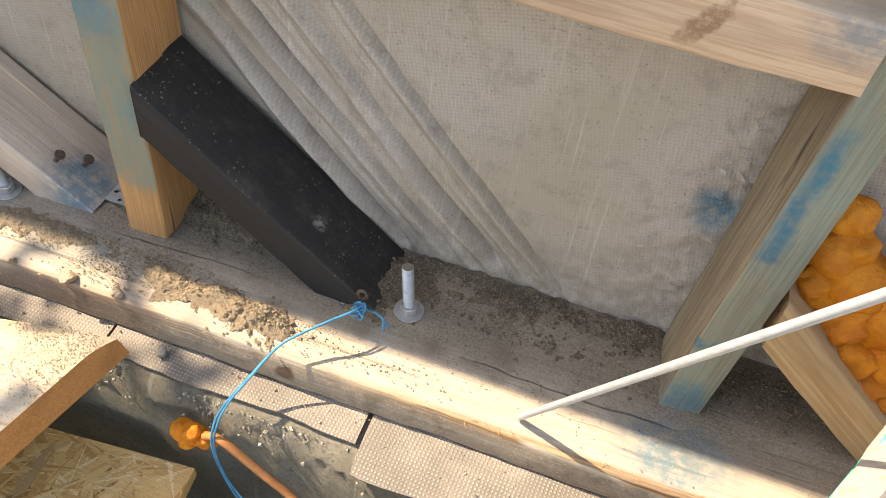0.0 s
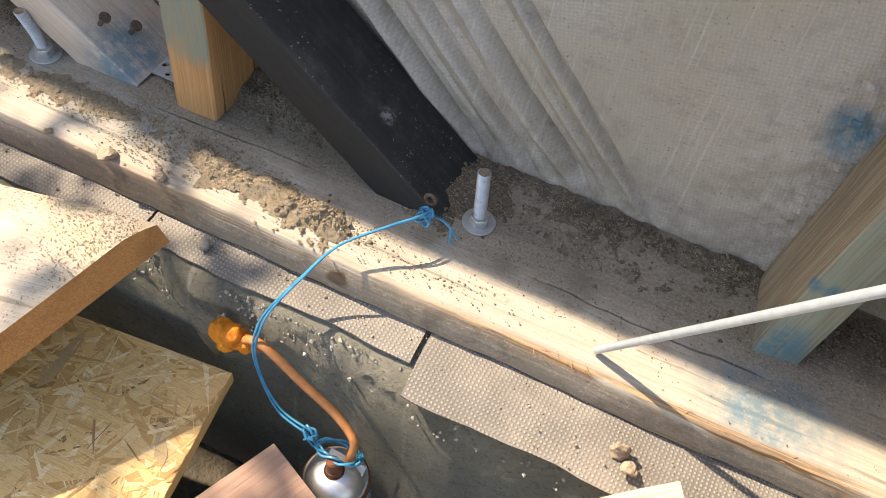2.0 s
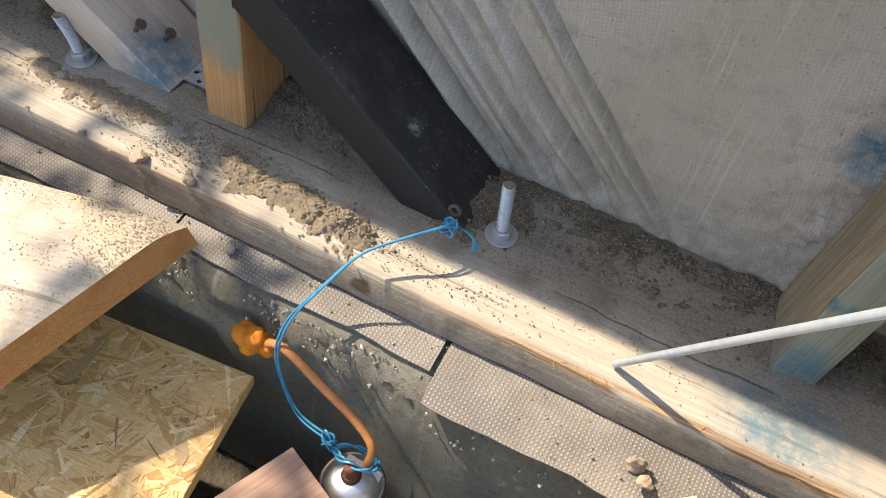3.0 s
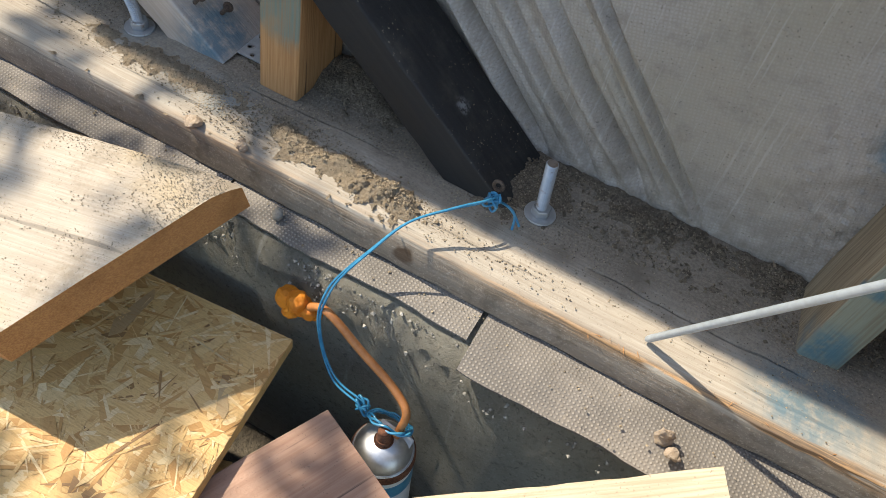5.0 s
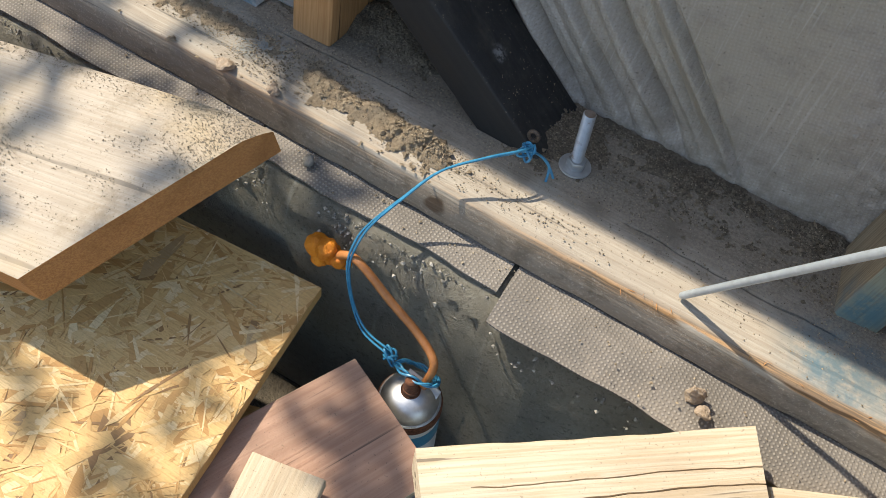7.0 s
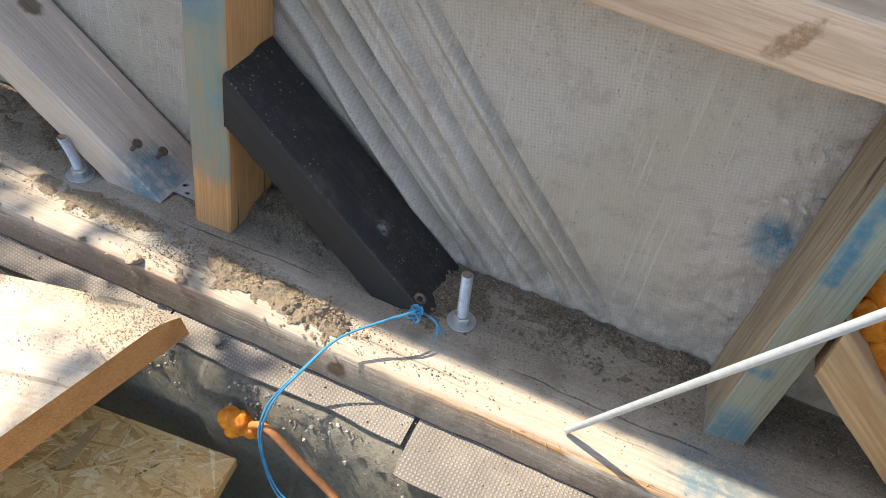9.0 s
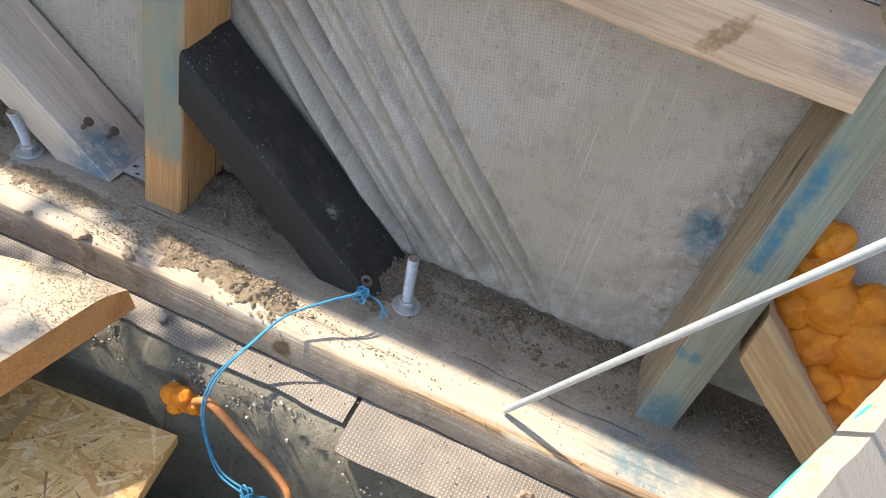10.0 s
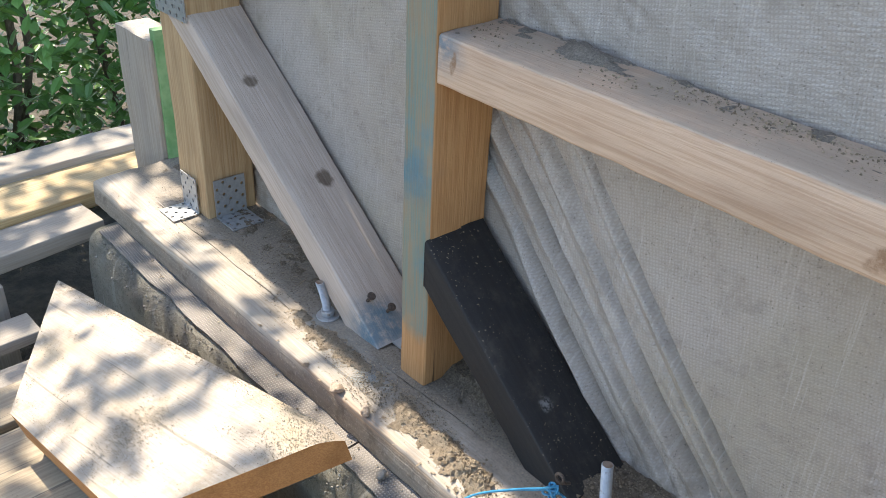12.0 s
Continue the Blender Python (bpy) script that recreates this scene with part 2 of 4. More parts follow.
def mat_concrete():
    n = Nodes("concrete")
    pos = n.position()
    a = n.noise(pos, 6.0, 6, 0.6)
    color = n.mix(n.ramp(a, 0.3, 0.7), (0.25, 0.234, 0.188), (0.40, 0.375, 0.31))
    color = n.mix(n.ramp(n.noise(pos, 90.0, 4, 0.7), 0.5, 0.75, 0, 0.6), color, (0.13, 0.125, 0.105))
    drip = n.add("ShaderNodeMapping")
    drip.inputs["Rotation"].default_value, drip.inputs["Scale"].default_value = (0, radians(35), 0), (45, 1, 5)
    n.link(pos, drip.inputs["Vector"])
    color = n.mix(n.ramp(n.noise(drip.outputs[0], 1.0, 5), 0.60, 0.72, 0, 0.6), color, (0.52, 0.51, 0.46))
    color = n.mix(n.ramp(n.noise(pos, 300.0, 4, 0.8), 0.53, 0.68, 0, 0.7), color, (0.40, 0.385, 0.345))
    color = n.mix(n.ramp(n.noise(pos, 190.0, 4, 0.8), 0.54, 0.68, 0, 0.7), color, (0.095, 0.088, 0.07))
    height = n.math("ADD", a, n.math("MULTIPLY", n.noise(pos, 190.0, 6, 0.85), 1.6))
    return n.done(color, 0.95, height, 1.0, 0.007)


def mat_bitumen():
    n = Nodes("dimpled_felt")
    pos = n.position()
    v = n.add("ShaderNodeTexVoronoi", feature="F1", voronoi_dimensions="2D")
    v.inputs["Randomness"].default_value = 0.10
    v.inputs["Scale"].default_value = 235.0
    m = n.add("ShaderNodeMapping")
    m.inputs["Rotation"].default_value = (0, 0, radians(4))
    n.link(pos, m.inputs["Vector"])
    n.link(m.outputs[0], v.inputs["Vector"])
    dot = n.ramp(v.outputs["Distance"], 0.16, 0.38, 1.0, 0.0)
    base = n.mix(n.ramp(n.noise(pos, 13.0, 5), 0.35, 0.7), (0.145, 0.13, 0.115), (0.23, 0.205, 0.18))
    worn = n.ramp(n.noise(pos, 22.0, 4, 0.7), 0.3, 0.7, 0.22, 0.62)
    color = n.mix(n.math("MULTIPLY", dot, worn), base, (0.43, 0.39, 0.345))
    color = n.mix(n.ramp(n.noise(pos, 30.0, 6, 0.7), 0.55, 0.75, 0, 0.5), color, DUST)
    return n.done(color, 0.75, n.math("ADD", dot, n.math("MULTIPLY", n.noise(pos, 500.0, 3), 0.8)), 0.6, 0.0012)


def mat_black():
    n = Nodes("tarred_wood")
    pos = n.position()
    g = n.add("ShaderNodeNewGeometry")
    sep = n.add("ShaderNodeSeparateXYZ")
    n.link(g.outputs["Normal"], sep.inputs[0])
    up = n.ramp(sep.outputs["Z"], 0.2, 0.8)
    fine = n.noise(n.coords((5, 120, 120)), 1.0, 4)
    color = n.mix(fine, (0.010, 0.010, 0.011), (0.020, 0.019, 0.019))
    dusty = n.math("MULTIPLY", up, n.ramp(n.noise(pos, 28.0, 6, 0.72), 0.46, 0.78, 0.01, 0.26))
    color = n.mix(dusty, color, (0.15, 0.125, 0.095))
    speck = n.ramp(n.noise(pos, 300.0, 2), 0.66, 0.71)
    color = n.mix(n.math("MULTIPLY", speck, n.math("MULTIPLY", up, n.ramp(n.noise(pos, 12.0, 3), 0.4, 0.6))), color, (0.32, 0.26, 0.18))
    color = n.mix(n.math("MULTIPLY", n.spot((-0.128, 0.134, 0.076), 0.014, 0.9), n.ramp(n.noise(pos, 200.0, 4), 0.4, 0.6, 0, 0.5)), color, (0.4, 0.4, 0.4))
    return n.done(color, n.ramp(fine, 0.3, 0.7, 0.6, 0.8), n.noise(pos, 240.0, 5, 0.7), 0.5, 0.0012)


def mat_zinc(name="zinc", rust=0.15, tint=(0.55, 0.56, 0.57), metal=0.75):
    n = Nodes(name)
    pos = n.position()
    color = n.mix(n.ramp(n.noise(pos, 130.0, 4), 0.3, 0.7), tuple(v * 0.86 for v in tint), tint)
    color = n.mix(n.ramp(n.noise(pos, 75.0, 5, 0.7), 0.62 - rust * 0.3, 0.78 - rust * 0.2, 0, 0.8), color, (0.20, 0.13, 0.085))
    return n.done(color, 0.42, n.noise(pos, 500.0, 3), 0.2, 0.0005, metal=metal)


def mat_plain(name, a, b, rough=0.8, scale=60.0, bump=0.4, distance=0.002, random=0.0):
    n = Nodes(name)
    pos = n.position()
    f = n.noise(pos, scale, 5, 0.65)
    color = n.mix(n.ramp(f, 0.3, 0.7), a, b)
    if random:
        g = n.add("ShaderNodeNewGeometry")
        color = n.mix(n.ramp(g.outputs["Random Per Island"], 0.0, 1.0, 0.0, random), color, tuple(v * 0.25 for v in a))
    return n.done(color, rough, n.noise(pos, scale * 4, 4, 0.7), bump, distance)


def mat_soil(name, dark, pale):
    """Crumbly earth with paler grit, damp patches and a darker spot under the black brace."""
    n = Nodes(name)
    pos = n.position()
    grit = n.noise(pos, 420.0, 4, 0.75)
    color = n.mix(n.ramp(grit, 0.34, 0.66), dark, pale)
    color = n.mix(n.ramp(n.noise(pos, 24.0, 5, 0.7), 0.42, 0.68, 0, 0.7), color, tuple(v * 0.8 for v in dark))
    color = n.mix(n.ramp(n.noise(pos, 520.0, 2), 0.65, 0.70, 0, 0.8), color, (0.46, 0.39, 0.29))
    for place, radius in (((0.072, 0.12, 0.0), 0.030), ((0.005, 0.066, 0.0), 0.022), ((-0.127, 0.141, 0.0), 0.05)):
        color = n.mix(n.math("MULTIPLY", n.spot(place, radius, 0.9), 0.85), color, (0.05, 0.037, 0.025))
    return n.done(color, 0.95, n.math("ADD", grit, n.noise(pos, 130.0, 5, 0.7)), 0.9, 0.004)


def mat_osb():
    n = Nodes("osb_strands")
    info = n.add("ShaderNodeNewGeometry").outputs["Random Per Island"]
    color = n.mix(n.ramp(info, 0.0, 0.35), (0.44, 0.23, 0.07), (0.64, 0.41, 0.165))
    color = n.mix(n.ramp(info, 0.6, 1.0), color, (0.76, 0.58, 0.32))
    color = n.mix(n.ramp(info, 0.965, 0.975), color, (0.24, 0.13, 0.05))
    pos = n.position()
    fine = n.noise(pos, 330.0, 4, 0.7)
    fibre = n.add("ShaderNodeMapping")
    fibre.inputs["Scale"].default_value, fibre.inputs["Rotation"].default_value = (60, 620, 60), (0, 0, radians(-36))
    n.link(pos, fibre.inputs["Vector"])
    streak = n.noise(fibre.outputs[0], 1.0, 4, 0.6)
    color = n.mix(n.ramp(streak, 0.45, 0.72, 0, 0.45), color, (0.36, 0.20, 0.07))
    color = n.mix(n.ramp(n.noise(pos, 9.0, 4), 0.5, 0.75, 0, 0.35), color, (0.55, 0.30, 0.09))
    color = n.mix(n.ramp(fine, 0.5, 0.75, 0, 0.35), color, (0.24, 0.13, 0.05))
    return n.done(color, 0.55, n.math("ADD", fine, streak), 0.5, 0.0012)


AMBER = ((0.53, 0.295, 0.13), (0.40, 0.195, 0.075))
GREYW = ((0.44, 0.38, 0.31), (0.26, 0.205, 0.155))
M_SILL = wood("sill_wood", (0.52, 0.46, 0.375), (0.34, 0.27, 0.20), dust=0.3, soil=True, cracks=0.62, grey=0.35, rings=60,
              sprays=(((0.30, 0.065, 0.0), 0.085, 0.95), ((0.33, 0.05, 0), 0.10, 0.35), ((-0.37, 0.07, 0.0), 0.05, 0.6), ((-0.44, 0.08, 0), 0.09, 0.4), ((-0.52, 0.10, 0), 0.05, 0.6)),
              knots=(((-0.112, -0.002, -0.026), 0.015),))
M_STUD = wood("stud_wood", *AMBER, dust=0.1, front=0.85, bare=0.06, rings=70, sprays=(((-0.34, 0.09, 0.30), 0.05, 0.35),))
M_STUD2 = wood("stud_wood_worn", (0.37, 0.295, 0.20), (0.20, 0.145, 0.09), dust=0.2, front=0.56, cracks=0.62, rings=70, sprays=(((0.30, 0.09, 0.02), 0.05, 0.7), *(((0.302 + 0.00006 * k * k, 0.10, 0.246 + 0.011 * k), 0.0145, 0.95 - 0.03 * k) for k in range(13)), ((0.285, 0.1, 0.112), 0.012, 0.8), ((0.300, 0.1, 0.112), 0.012, 0.7)))
M_GIRT = wood("girt_wood", (0.66, 0.475, 0.34), (0.52, 0.34, 0.225), dust=0.75, cracks=0.70, rings=75, sprays=(((0.29, 0.10, 0.475), 0.05, 0.6), ((-0.31, 0.10, 0.47), 0.05, 0.7)),
               scars=(((0.185, 0.102, 0.442), 54, 0.033, 0.0105), ((-0.285, 0.10, 0.45), 80, 0.016, 0.005)))
M_BRACE = wood("brace_wood", (0.56, 0.47, 0.40), (0.45, 0.355, 0.285), cracks=0.72, dust=0.25, rings=60, sprays=(((-0.43, 0.12, 0.02), 0.065, 0.8),), knots=(((-0.626, 0.168, 0.166), 0.018), ((-0.78, 0.14, 0.279), 0.014)))
M_POST = wood("post_wood", (0.50, 0.355, 0.20), (0.37, 0.225, 0.11), dust=0.15, rings=45)
M_OLD = wood("weathered_wood", *GREYW, dust=0.5, grey=0.6, rings=60)
M_PALE = wood("pale_wood", (0.67, 0.58, 0.45), (0.51, 0.385, 0.25), dust=0.2, rings=50, cracks=0.62)
M_OFFCUT = wood("smooth_offcut", (0.60, 0.50, 0.37), (0.52, 0.41, 0.28), dust=0.2, rings=50, cracks=0.75)
M_YELLOW = wood("yellow_wood", (0.58, 0.44, 0.24), (0.44, 0.29, 0.13), dust=0.2, rings=55)
M_SHEET = wood("weathered_sheet_wood", (0.46, 0.37, 0.235), (0.25, 0.175, 0.10), dust=0.35, grey=0.2, cracks=0.60, rings=40)
M_PLANK = wood("plank_wood", (0.57, 0.50, 0.42), (0.44, 0.355, 0.27), dust=0.5, cracks=0.645, rings=60, grey=0.3, caked=True)
M_PLANK_END = wood("plank_sawn_edge", (0.50, 0.245, 0.085), (0.35, 0.15, 0.05), dust=0.1, rings=90, cracks=0.72)
M_LAMINATE = wood("laminate_face", (0.44, 0.265, 0.19), (0.34, 0.185, 0.125), dust=0.12, rings=40, rough=0.45)
M_MEMBRANE, M_CONCRETE, M_FELT, M_BLACK, M_OSB = mat_membrane(), mat_concrete(), mat_bitumen(), mat_black(), mat_osb()
M_ZINC, M_RUST = mat_zinc("zinc", 0.2, (0.46, 0.475, 0.49), 0.6), mat_zinc("rusty_steel", 0.6, (0.36, 0.30, 0.26))
M_ROD = mat_zinc("rod_steel", -0.3, (0.50, 0.56, 0.62), 0.45)
M_NAIL = mat_plain("dark_iron", (0.035, 0.028, 0.024), (0.13, 0.09, 0.065), 0.6, 320.0, 0.6, 0.001)
M_TIN = mat_zinc("bare_tin", -0.1, (0.66, 0.66, 0.66), 0.95)
M_SOIL = mat_soil("soil", (0.105, 0.081, 0.057), (0.275, 0.22, 0.158))
M_RAILSOIL = mat_soil("rail_dust", (0.19, 0.16, 0.13), (0.34, 0.30, 0.25))
M_GROUND = mat_plain("ground_soil", (0.05, 0.042, 0.033), (0.11, 0.09, 0.065), 0.95, 25.0, 0.9, 0.01)
M_OXIDE = mat_plain("heavy_rust", (0.085, 0.028, 0.014), (0.19, 0.075, 0.035), 0.85, 260.0, 0.7, 0.001)
M_SAND = mat_plain("sandy_soil", (0.28, 0.215, 0.145), (0.43, 0.345, 0.245), 0.95, 260.0, 1.0, 0.004)
M_CRUMB = mat_plain("soil_crumbs", (0.36, 0.28, 0.19), (0.46, 0.38, 0.27), 0.95, 60.0, 0.6, 0.002, random=0.75)
M_PLANKDIRT = mat_plain("plank_dirt", (0.36, 0.295, 0.21), (0.46, 0.39, 0.29), 0.95, 60.0, 0.6, 0.002, random=0.6)
M_CLAY = mat_plain("pale_clay", (0.36, 0.27, 0.19), (0.50, 0.40, 0.31), 0.95, 150.0, 0.9, 0.003)
M_GRIT = mat_plain("dark_grit", (0.30, 0.24, 0.165), (0.42, 0.34, 0.24), 0.95, 60.0, 0.6, 0.002, random=0.95)
M_CLOD = mat_plain("earth_clods", (0.20, 0.155, 0.108), (0.30, 0.24, 0.17), 0.95, 200.0, 0.8, 0.003, random=0.6)
M_STONE = mat_plain("pebbles", (0.27, 0.255, 0.22), (0.42, 0.40, 0.36), 0.8, 90.0, 0.5, 0.002, random=0.6)
M_FOAM = mat_plain("cured_foam", (0.55, 0.15, 0.006), (0.74, 0.26, 0.012), 0.6, 45.0, 0.8, 0.004)
M_HOSE = mat_plain("brown_plastic", (0.36, 0.14, 0.045), (0.48, 0.20, 0.07), 0.4, 80.0, 0.3)
M_WIRE = mat_plain("blue_plastic", (0.02, 0.17, 0.32), (0.05, 0.27, 0.44), 0.3, 90.0, 0.1)
M_GREEN = mat_plain("green_plastic", (0.02, 0.42, 0.32), (0.05, 0.55, 0.42), 0.4, 90.0, 0.2)
M_LEAF = mat_plain("leaves", (0.10, 0.24, 0.05), (0.17, 0.33, 0.08), 0.4, 3.0, 0.2, random=0.45)
M_BARK = mat_plain("bark", (0.12, 0.09, 0.06), (0.2, 0.16, 0.11), 0.9, 30.0, 0.9, 0.01)
M_SLAB = wood("rough_grey_board", (0.44, 0.40, 0.36), (0.28, 0.24, 0.20), dust=0.5, grey=0.7, cracks=0.57, rings=30)
M_CANWHITE = mat_plain("can_paint", (0.62, 0.61, 0.58), (0.70, 0.69, 0.66), 0.35, 40.0, 0.1)
M_TAG = mat_plain("pale_plastic", (0.40, 0.41, 0.42), (0.50, 0.51, 0.52), 0.3, 60.0, 0.1)
M_CANBLUE = mat_plain("can_blue", (0.05, 0.2, 0.32), (0.08, 0.28, 0.4), 0.35, 40.0, 0.1)


# ---- building blocks ----
def part(name, bm, material, parent=None, label="", smooth=True):
    """Links a bmesh as one mesh object, under a parent where one is given."""
    mesh = bpy.data.meshes.new(name)
    bmesh.ops.recalc_face_normals(bm, faces=bm.faces)
    bm.to_mesh(mesh)
    bm.free()
    for m in material if isinstance(material, (list, tuple)) else [material]:
        mesh.materials.append(m)
    if smooth:
        mesh.shade_smooth()
        mesh.set_sharp_from_angle(angle=radians(40))
    ob = new(name, mesh)
    ob.parent = parent
    if label:
        ob["label"] = label
    return ob


def empty(name, m=None):
    ob = new(name)
    if m is not None:
        ob.matrix_world = m
    return ob


def plank_mesh(length, width, thick, bevel=0.003, rough=0.0006, seed=0, step=0.02, wane=0.0, grooves=()):
    """A sawn board: x from 0 to length, y from 0 to width, z from 0 to thick, with eased and uneven edges.
    grooves: open cracks in its top, each (y, half width, depth, from x, to x)."""
    bm = bmesh.new()
    ring = []
    b = bevel
    for cy, cz, a0 in ((b, b, 180), (width - b, b, 270), (width - b, thick - b, 0), (b, thick - b, 90)):
        for k in range(4):
            a = radians(a0 + k * 30)
            ring.append((cy + b * math.cos(a), cz + b * math.sin(a)))
    full = []
    for i, (y, z) in enumerate(ring):
        full.append((y, z))
        y2, z2 = ring[(i + 1) % len(ring)]
        gap = math.hypot(y2 - y, z2 - z)
        for k in range(1, max(1, int(gap / 0.02)) + 0):
            f = k / max(1, int(gap / 0.02))
            full.append((y + (y2 - y) * f, z + (z2 - z) * f))
    extra = [(gy + s, thick) for gy, gw, _, _, _ in grooves for s in (-gw, 0, gw)]
    level = sorted([p for p in full if abs(p[1] - thick) < 1e-6] + extra, key=lambda p: -p[0])
    first = min(i for i, p in enumerate(full) if abs(p[1] - thick) < 1e-6)
    full = full[:first] + level + [p for p in full[first:] if abs(p[1] - thick) >= 1e-6]
    n = max(2, int(length / step))
    rows = []
    for i in range(n + 1):
        x = length * i / n
        row = []
        for y, z in full:
            d = noise.noise_vector(Vector((x * 6 + seed * 7.3, y * 25, z * 25))) * rough * 2.5
            d += noise.noise_vector(Vector((x * 40 + seed * 3.1, y * 90, z * 90))) * rough
            yy, zz = y, z
            if wane:
                w = wane * (0.8 + 1.1 * noise.noise(Vector((x * 2.2 + seed, 0, 0))))
                near = max(0.0, 1 - y / 0.02) * max(0.0, (z - thick + 0.02) / 0.02)
                yy, zz = y + near * w, z - near * w
            if abs(z - thick) < 1e-6:
                for gy, gw, depth, g0, g1 in grooves:
                    if abs(y - gy) <= gw + 1e-6:
                        yy += 0.0035 * noise.noise(Vector((x * 7, gy * 50, seed))) + 0.0009 * noise.noise(Vector((x * 45, gy * 50, seed)))
                        if abs(y - gy) < 1e-6 and g0 < x < g1:
                            zz -= depth * min(1.0, (x - g0) / 0.03, (g1 - x) / 0.03)
            row.append(bm.verts.new((x + (d.x if 0 < i < n else d.x * 0.5), yy + d.y, zz + d.z)))
        rows.append(row)
    m = len(full)
    for i in range(n):
        for j in range(m):
            bm.faces.new((rows[i][j], rows[i + 1][j], rows[i + 1][(j + 1) % m], rows[i][(j + 1) % m]))
    bm.faces.new(rows[0])
    bm.faces.new(rows[-1][::-1])
    return bm


def board(name, length, width, thick, m, material, label, category="timber", group="", kind="", seed=0, **more):
    ob = part(name, plank_mesh(length, width, thick, seed=seed, **more), material)
    ob.matrix_world = m
    return tagged(ob, label, category, group, kind)


def frame_of(origin, x_way, y_way):
    """A pose at origin whose x and y axes follow the two ways."""
    x = Vector(x_way).normalized()
    y = Vector(y_way)
    y = (y - x * y.dot(x)).normalized()
    z = x.cross(y)
    m = Matrix((x, y, z)).transposed().to_4x4()
    return Matrix.Translation(origin) @ m


def tube(points, radius, sides=8, close=False, taper=None):
    """A round bar through the points, smoothed with a Catmull-Rom line."""
    pts = [Vector(p) for p in points]
    line = []
    for i in range(len(pts) - 1):
        p0, p1, p2, p3 = pts[max(i - 1, 0)], pts[i], pts[i + 1], pts[min(i + 2, len(pts) - 1)]
        for k in range(6):
            t = k / 6
            line.append(0.5 * ((2 * p1) + (p2 - p0) * t + (2 * p0 - 5 * p1 + 4 * p2 - p3) * t * t + (3 * p1 - p0 - 3 * p2 + p3) * t ** 3))
    line.append(pts[-1])
    bm = bmesh.new()
    rows, side = [], Vector((0.3, 0.2, 1)).normalized()
    for i, p in enumerate(line):
        d = (line[min(i + 1, len(line) - 1)] - line[max(i - 1, 0)]).normalized()
        side = (side - d * side.dot(d)).normalized()
        up = d.cross(side)
        r = radius * (1 + (taper - 1) * i / (len(line) - 1)) if taper is not None else radius
        rows.append([bm.verts.new(p + side * (r * math.cos(a)) + up * (r * math.sin(a))) for a in (2 * math.pi * k / sides for k in range(sides))])
    for a, b in zip(rows, rows[1:]):
        for k in range(sides):
            bm.faces.new((a[k], a[(k + 1) % sides], b[(k + 1) % sides], b[k]))
    bm.faces.new(rows[0][::-1])
    bm.faces.new(rows[-1])
    return bm


def lathe(profile, sides=28):
    """Turns (radius, height) pairs about the z axis."""
    bm = bmesh.new()
    rows = [[bm.verts.new((r * math.cos(2 * math.pi * k / sides), r * math.sin(2 * math.pi * k / sides), z)) for k in range(sides)] for r, z in profile]
    for a, b in zip(rows, rows[1:]):
        for k in range(sides):
            bm.faces.new((a[k], a[(k + 1) % sides], b[(k + 1) % sides], b[k]))
    bm.faces.new(rows[0][::-1])
    bm.faces.new(rows[-1])
    return bm


def join_into(bm, other, m=None):
    """Adds a bmesh to another, at the pose m."""
    if m is not None:
        other.transform(m)
    mesh = bpy.data.meshes.new("joined")
    other.to_mesh(mesh)
    other.free()
    bm.from_mesh(mesh)
    bpy.data.meshes.remove(mesh)


def height_sheet(x0, x1, y0, y1, step, top):
    """A sheet of points (x, y, top(x, y)); points for which top gives None are left out."""
    bm = bmesh.new()
    nx, ny = int((x1 - x0) / step), int((y1 - y0) / step)
    grid = {}
    for i in range(nx + 1):
        for j in range(ny + 1):
            x, y = x0 + (x1 - x0) * i / nx, y0 + (y1 - y0) * j / ny
            z = top(x, y)
            if z is not None:
                grid[i, j] = bm.verts.new((x, y, z))
    for i in range(nx):
        for j in range(ny):
            q = [grid.get(k) for k in ((i, j), (i + 1, j), (i + 1, j + 1), (i, j + 1))]
            if all(q):
                bm.faces.new(q)
    return bm


def chips(count, place, size, flat=0.6, rng=None, long=1.0):
    """Many small crumbs in one mesh; place(rng) gives each one's spot."""
    rng = rng or random.Random(5)
    verts, faces = [], []
    for _ in range(count):
        p = place(rng)
        if p is None:
            continue
        s = size * (0.4 + 1.1 * rng.random() ** 2)
        turn = Euler((rng.uniform(-0.6, 0.6), rng.uniform(-0.6, 0.6), rng.uniform(0, 6.3))).to_matrix()
        base = len(verts)
        for c in ((1, 0, 0), (0, 1, 0), (-1, 0.1, 0), (0.1, -1, 0), (0, 0.1, 1), (0.1, 0, -1)):
            v = turn @ Vector((c[0] * s * long * rng.uniform(0.7, 1.2), c[1] * s * rng.uniform(0.7, 1.2), c[2] * s * flat))
            verts.append((p[0] + v.x, p[1] + v.y, p[2] + v.z))
        for a, b in ((0, 1), (1, 2), (2, 3), (3, 0)):
            faces += [(base + a, base + b, base + 4), (base + b, base + a, base + 5)]
    mesh = bpy.data.meshes.new("crumbs")
    mesh.from_pydata(verts, [], faces)
    return mesh


def fbm(x, y, z, octaves=4):
    return noise.fractal(Vector((x, y, z)), 0.9, 2.1, octaves)


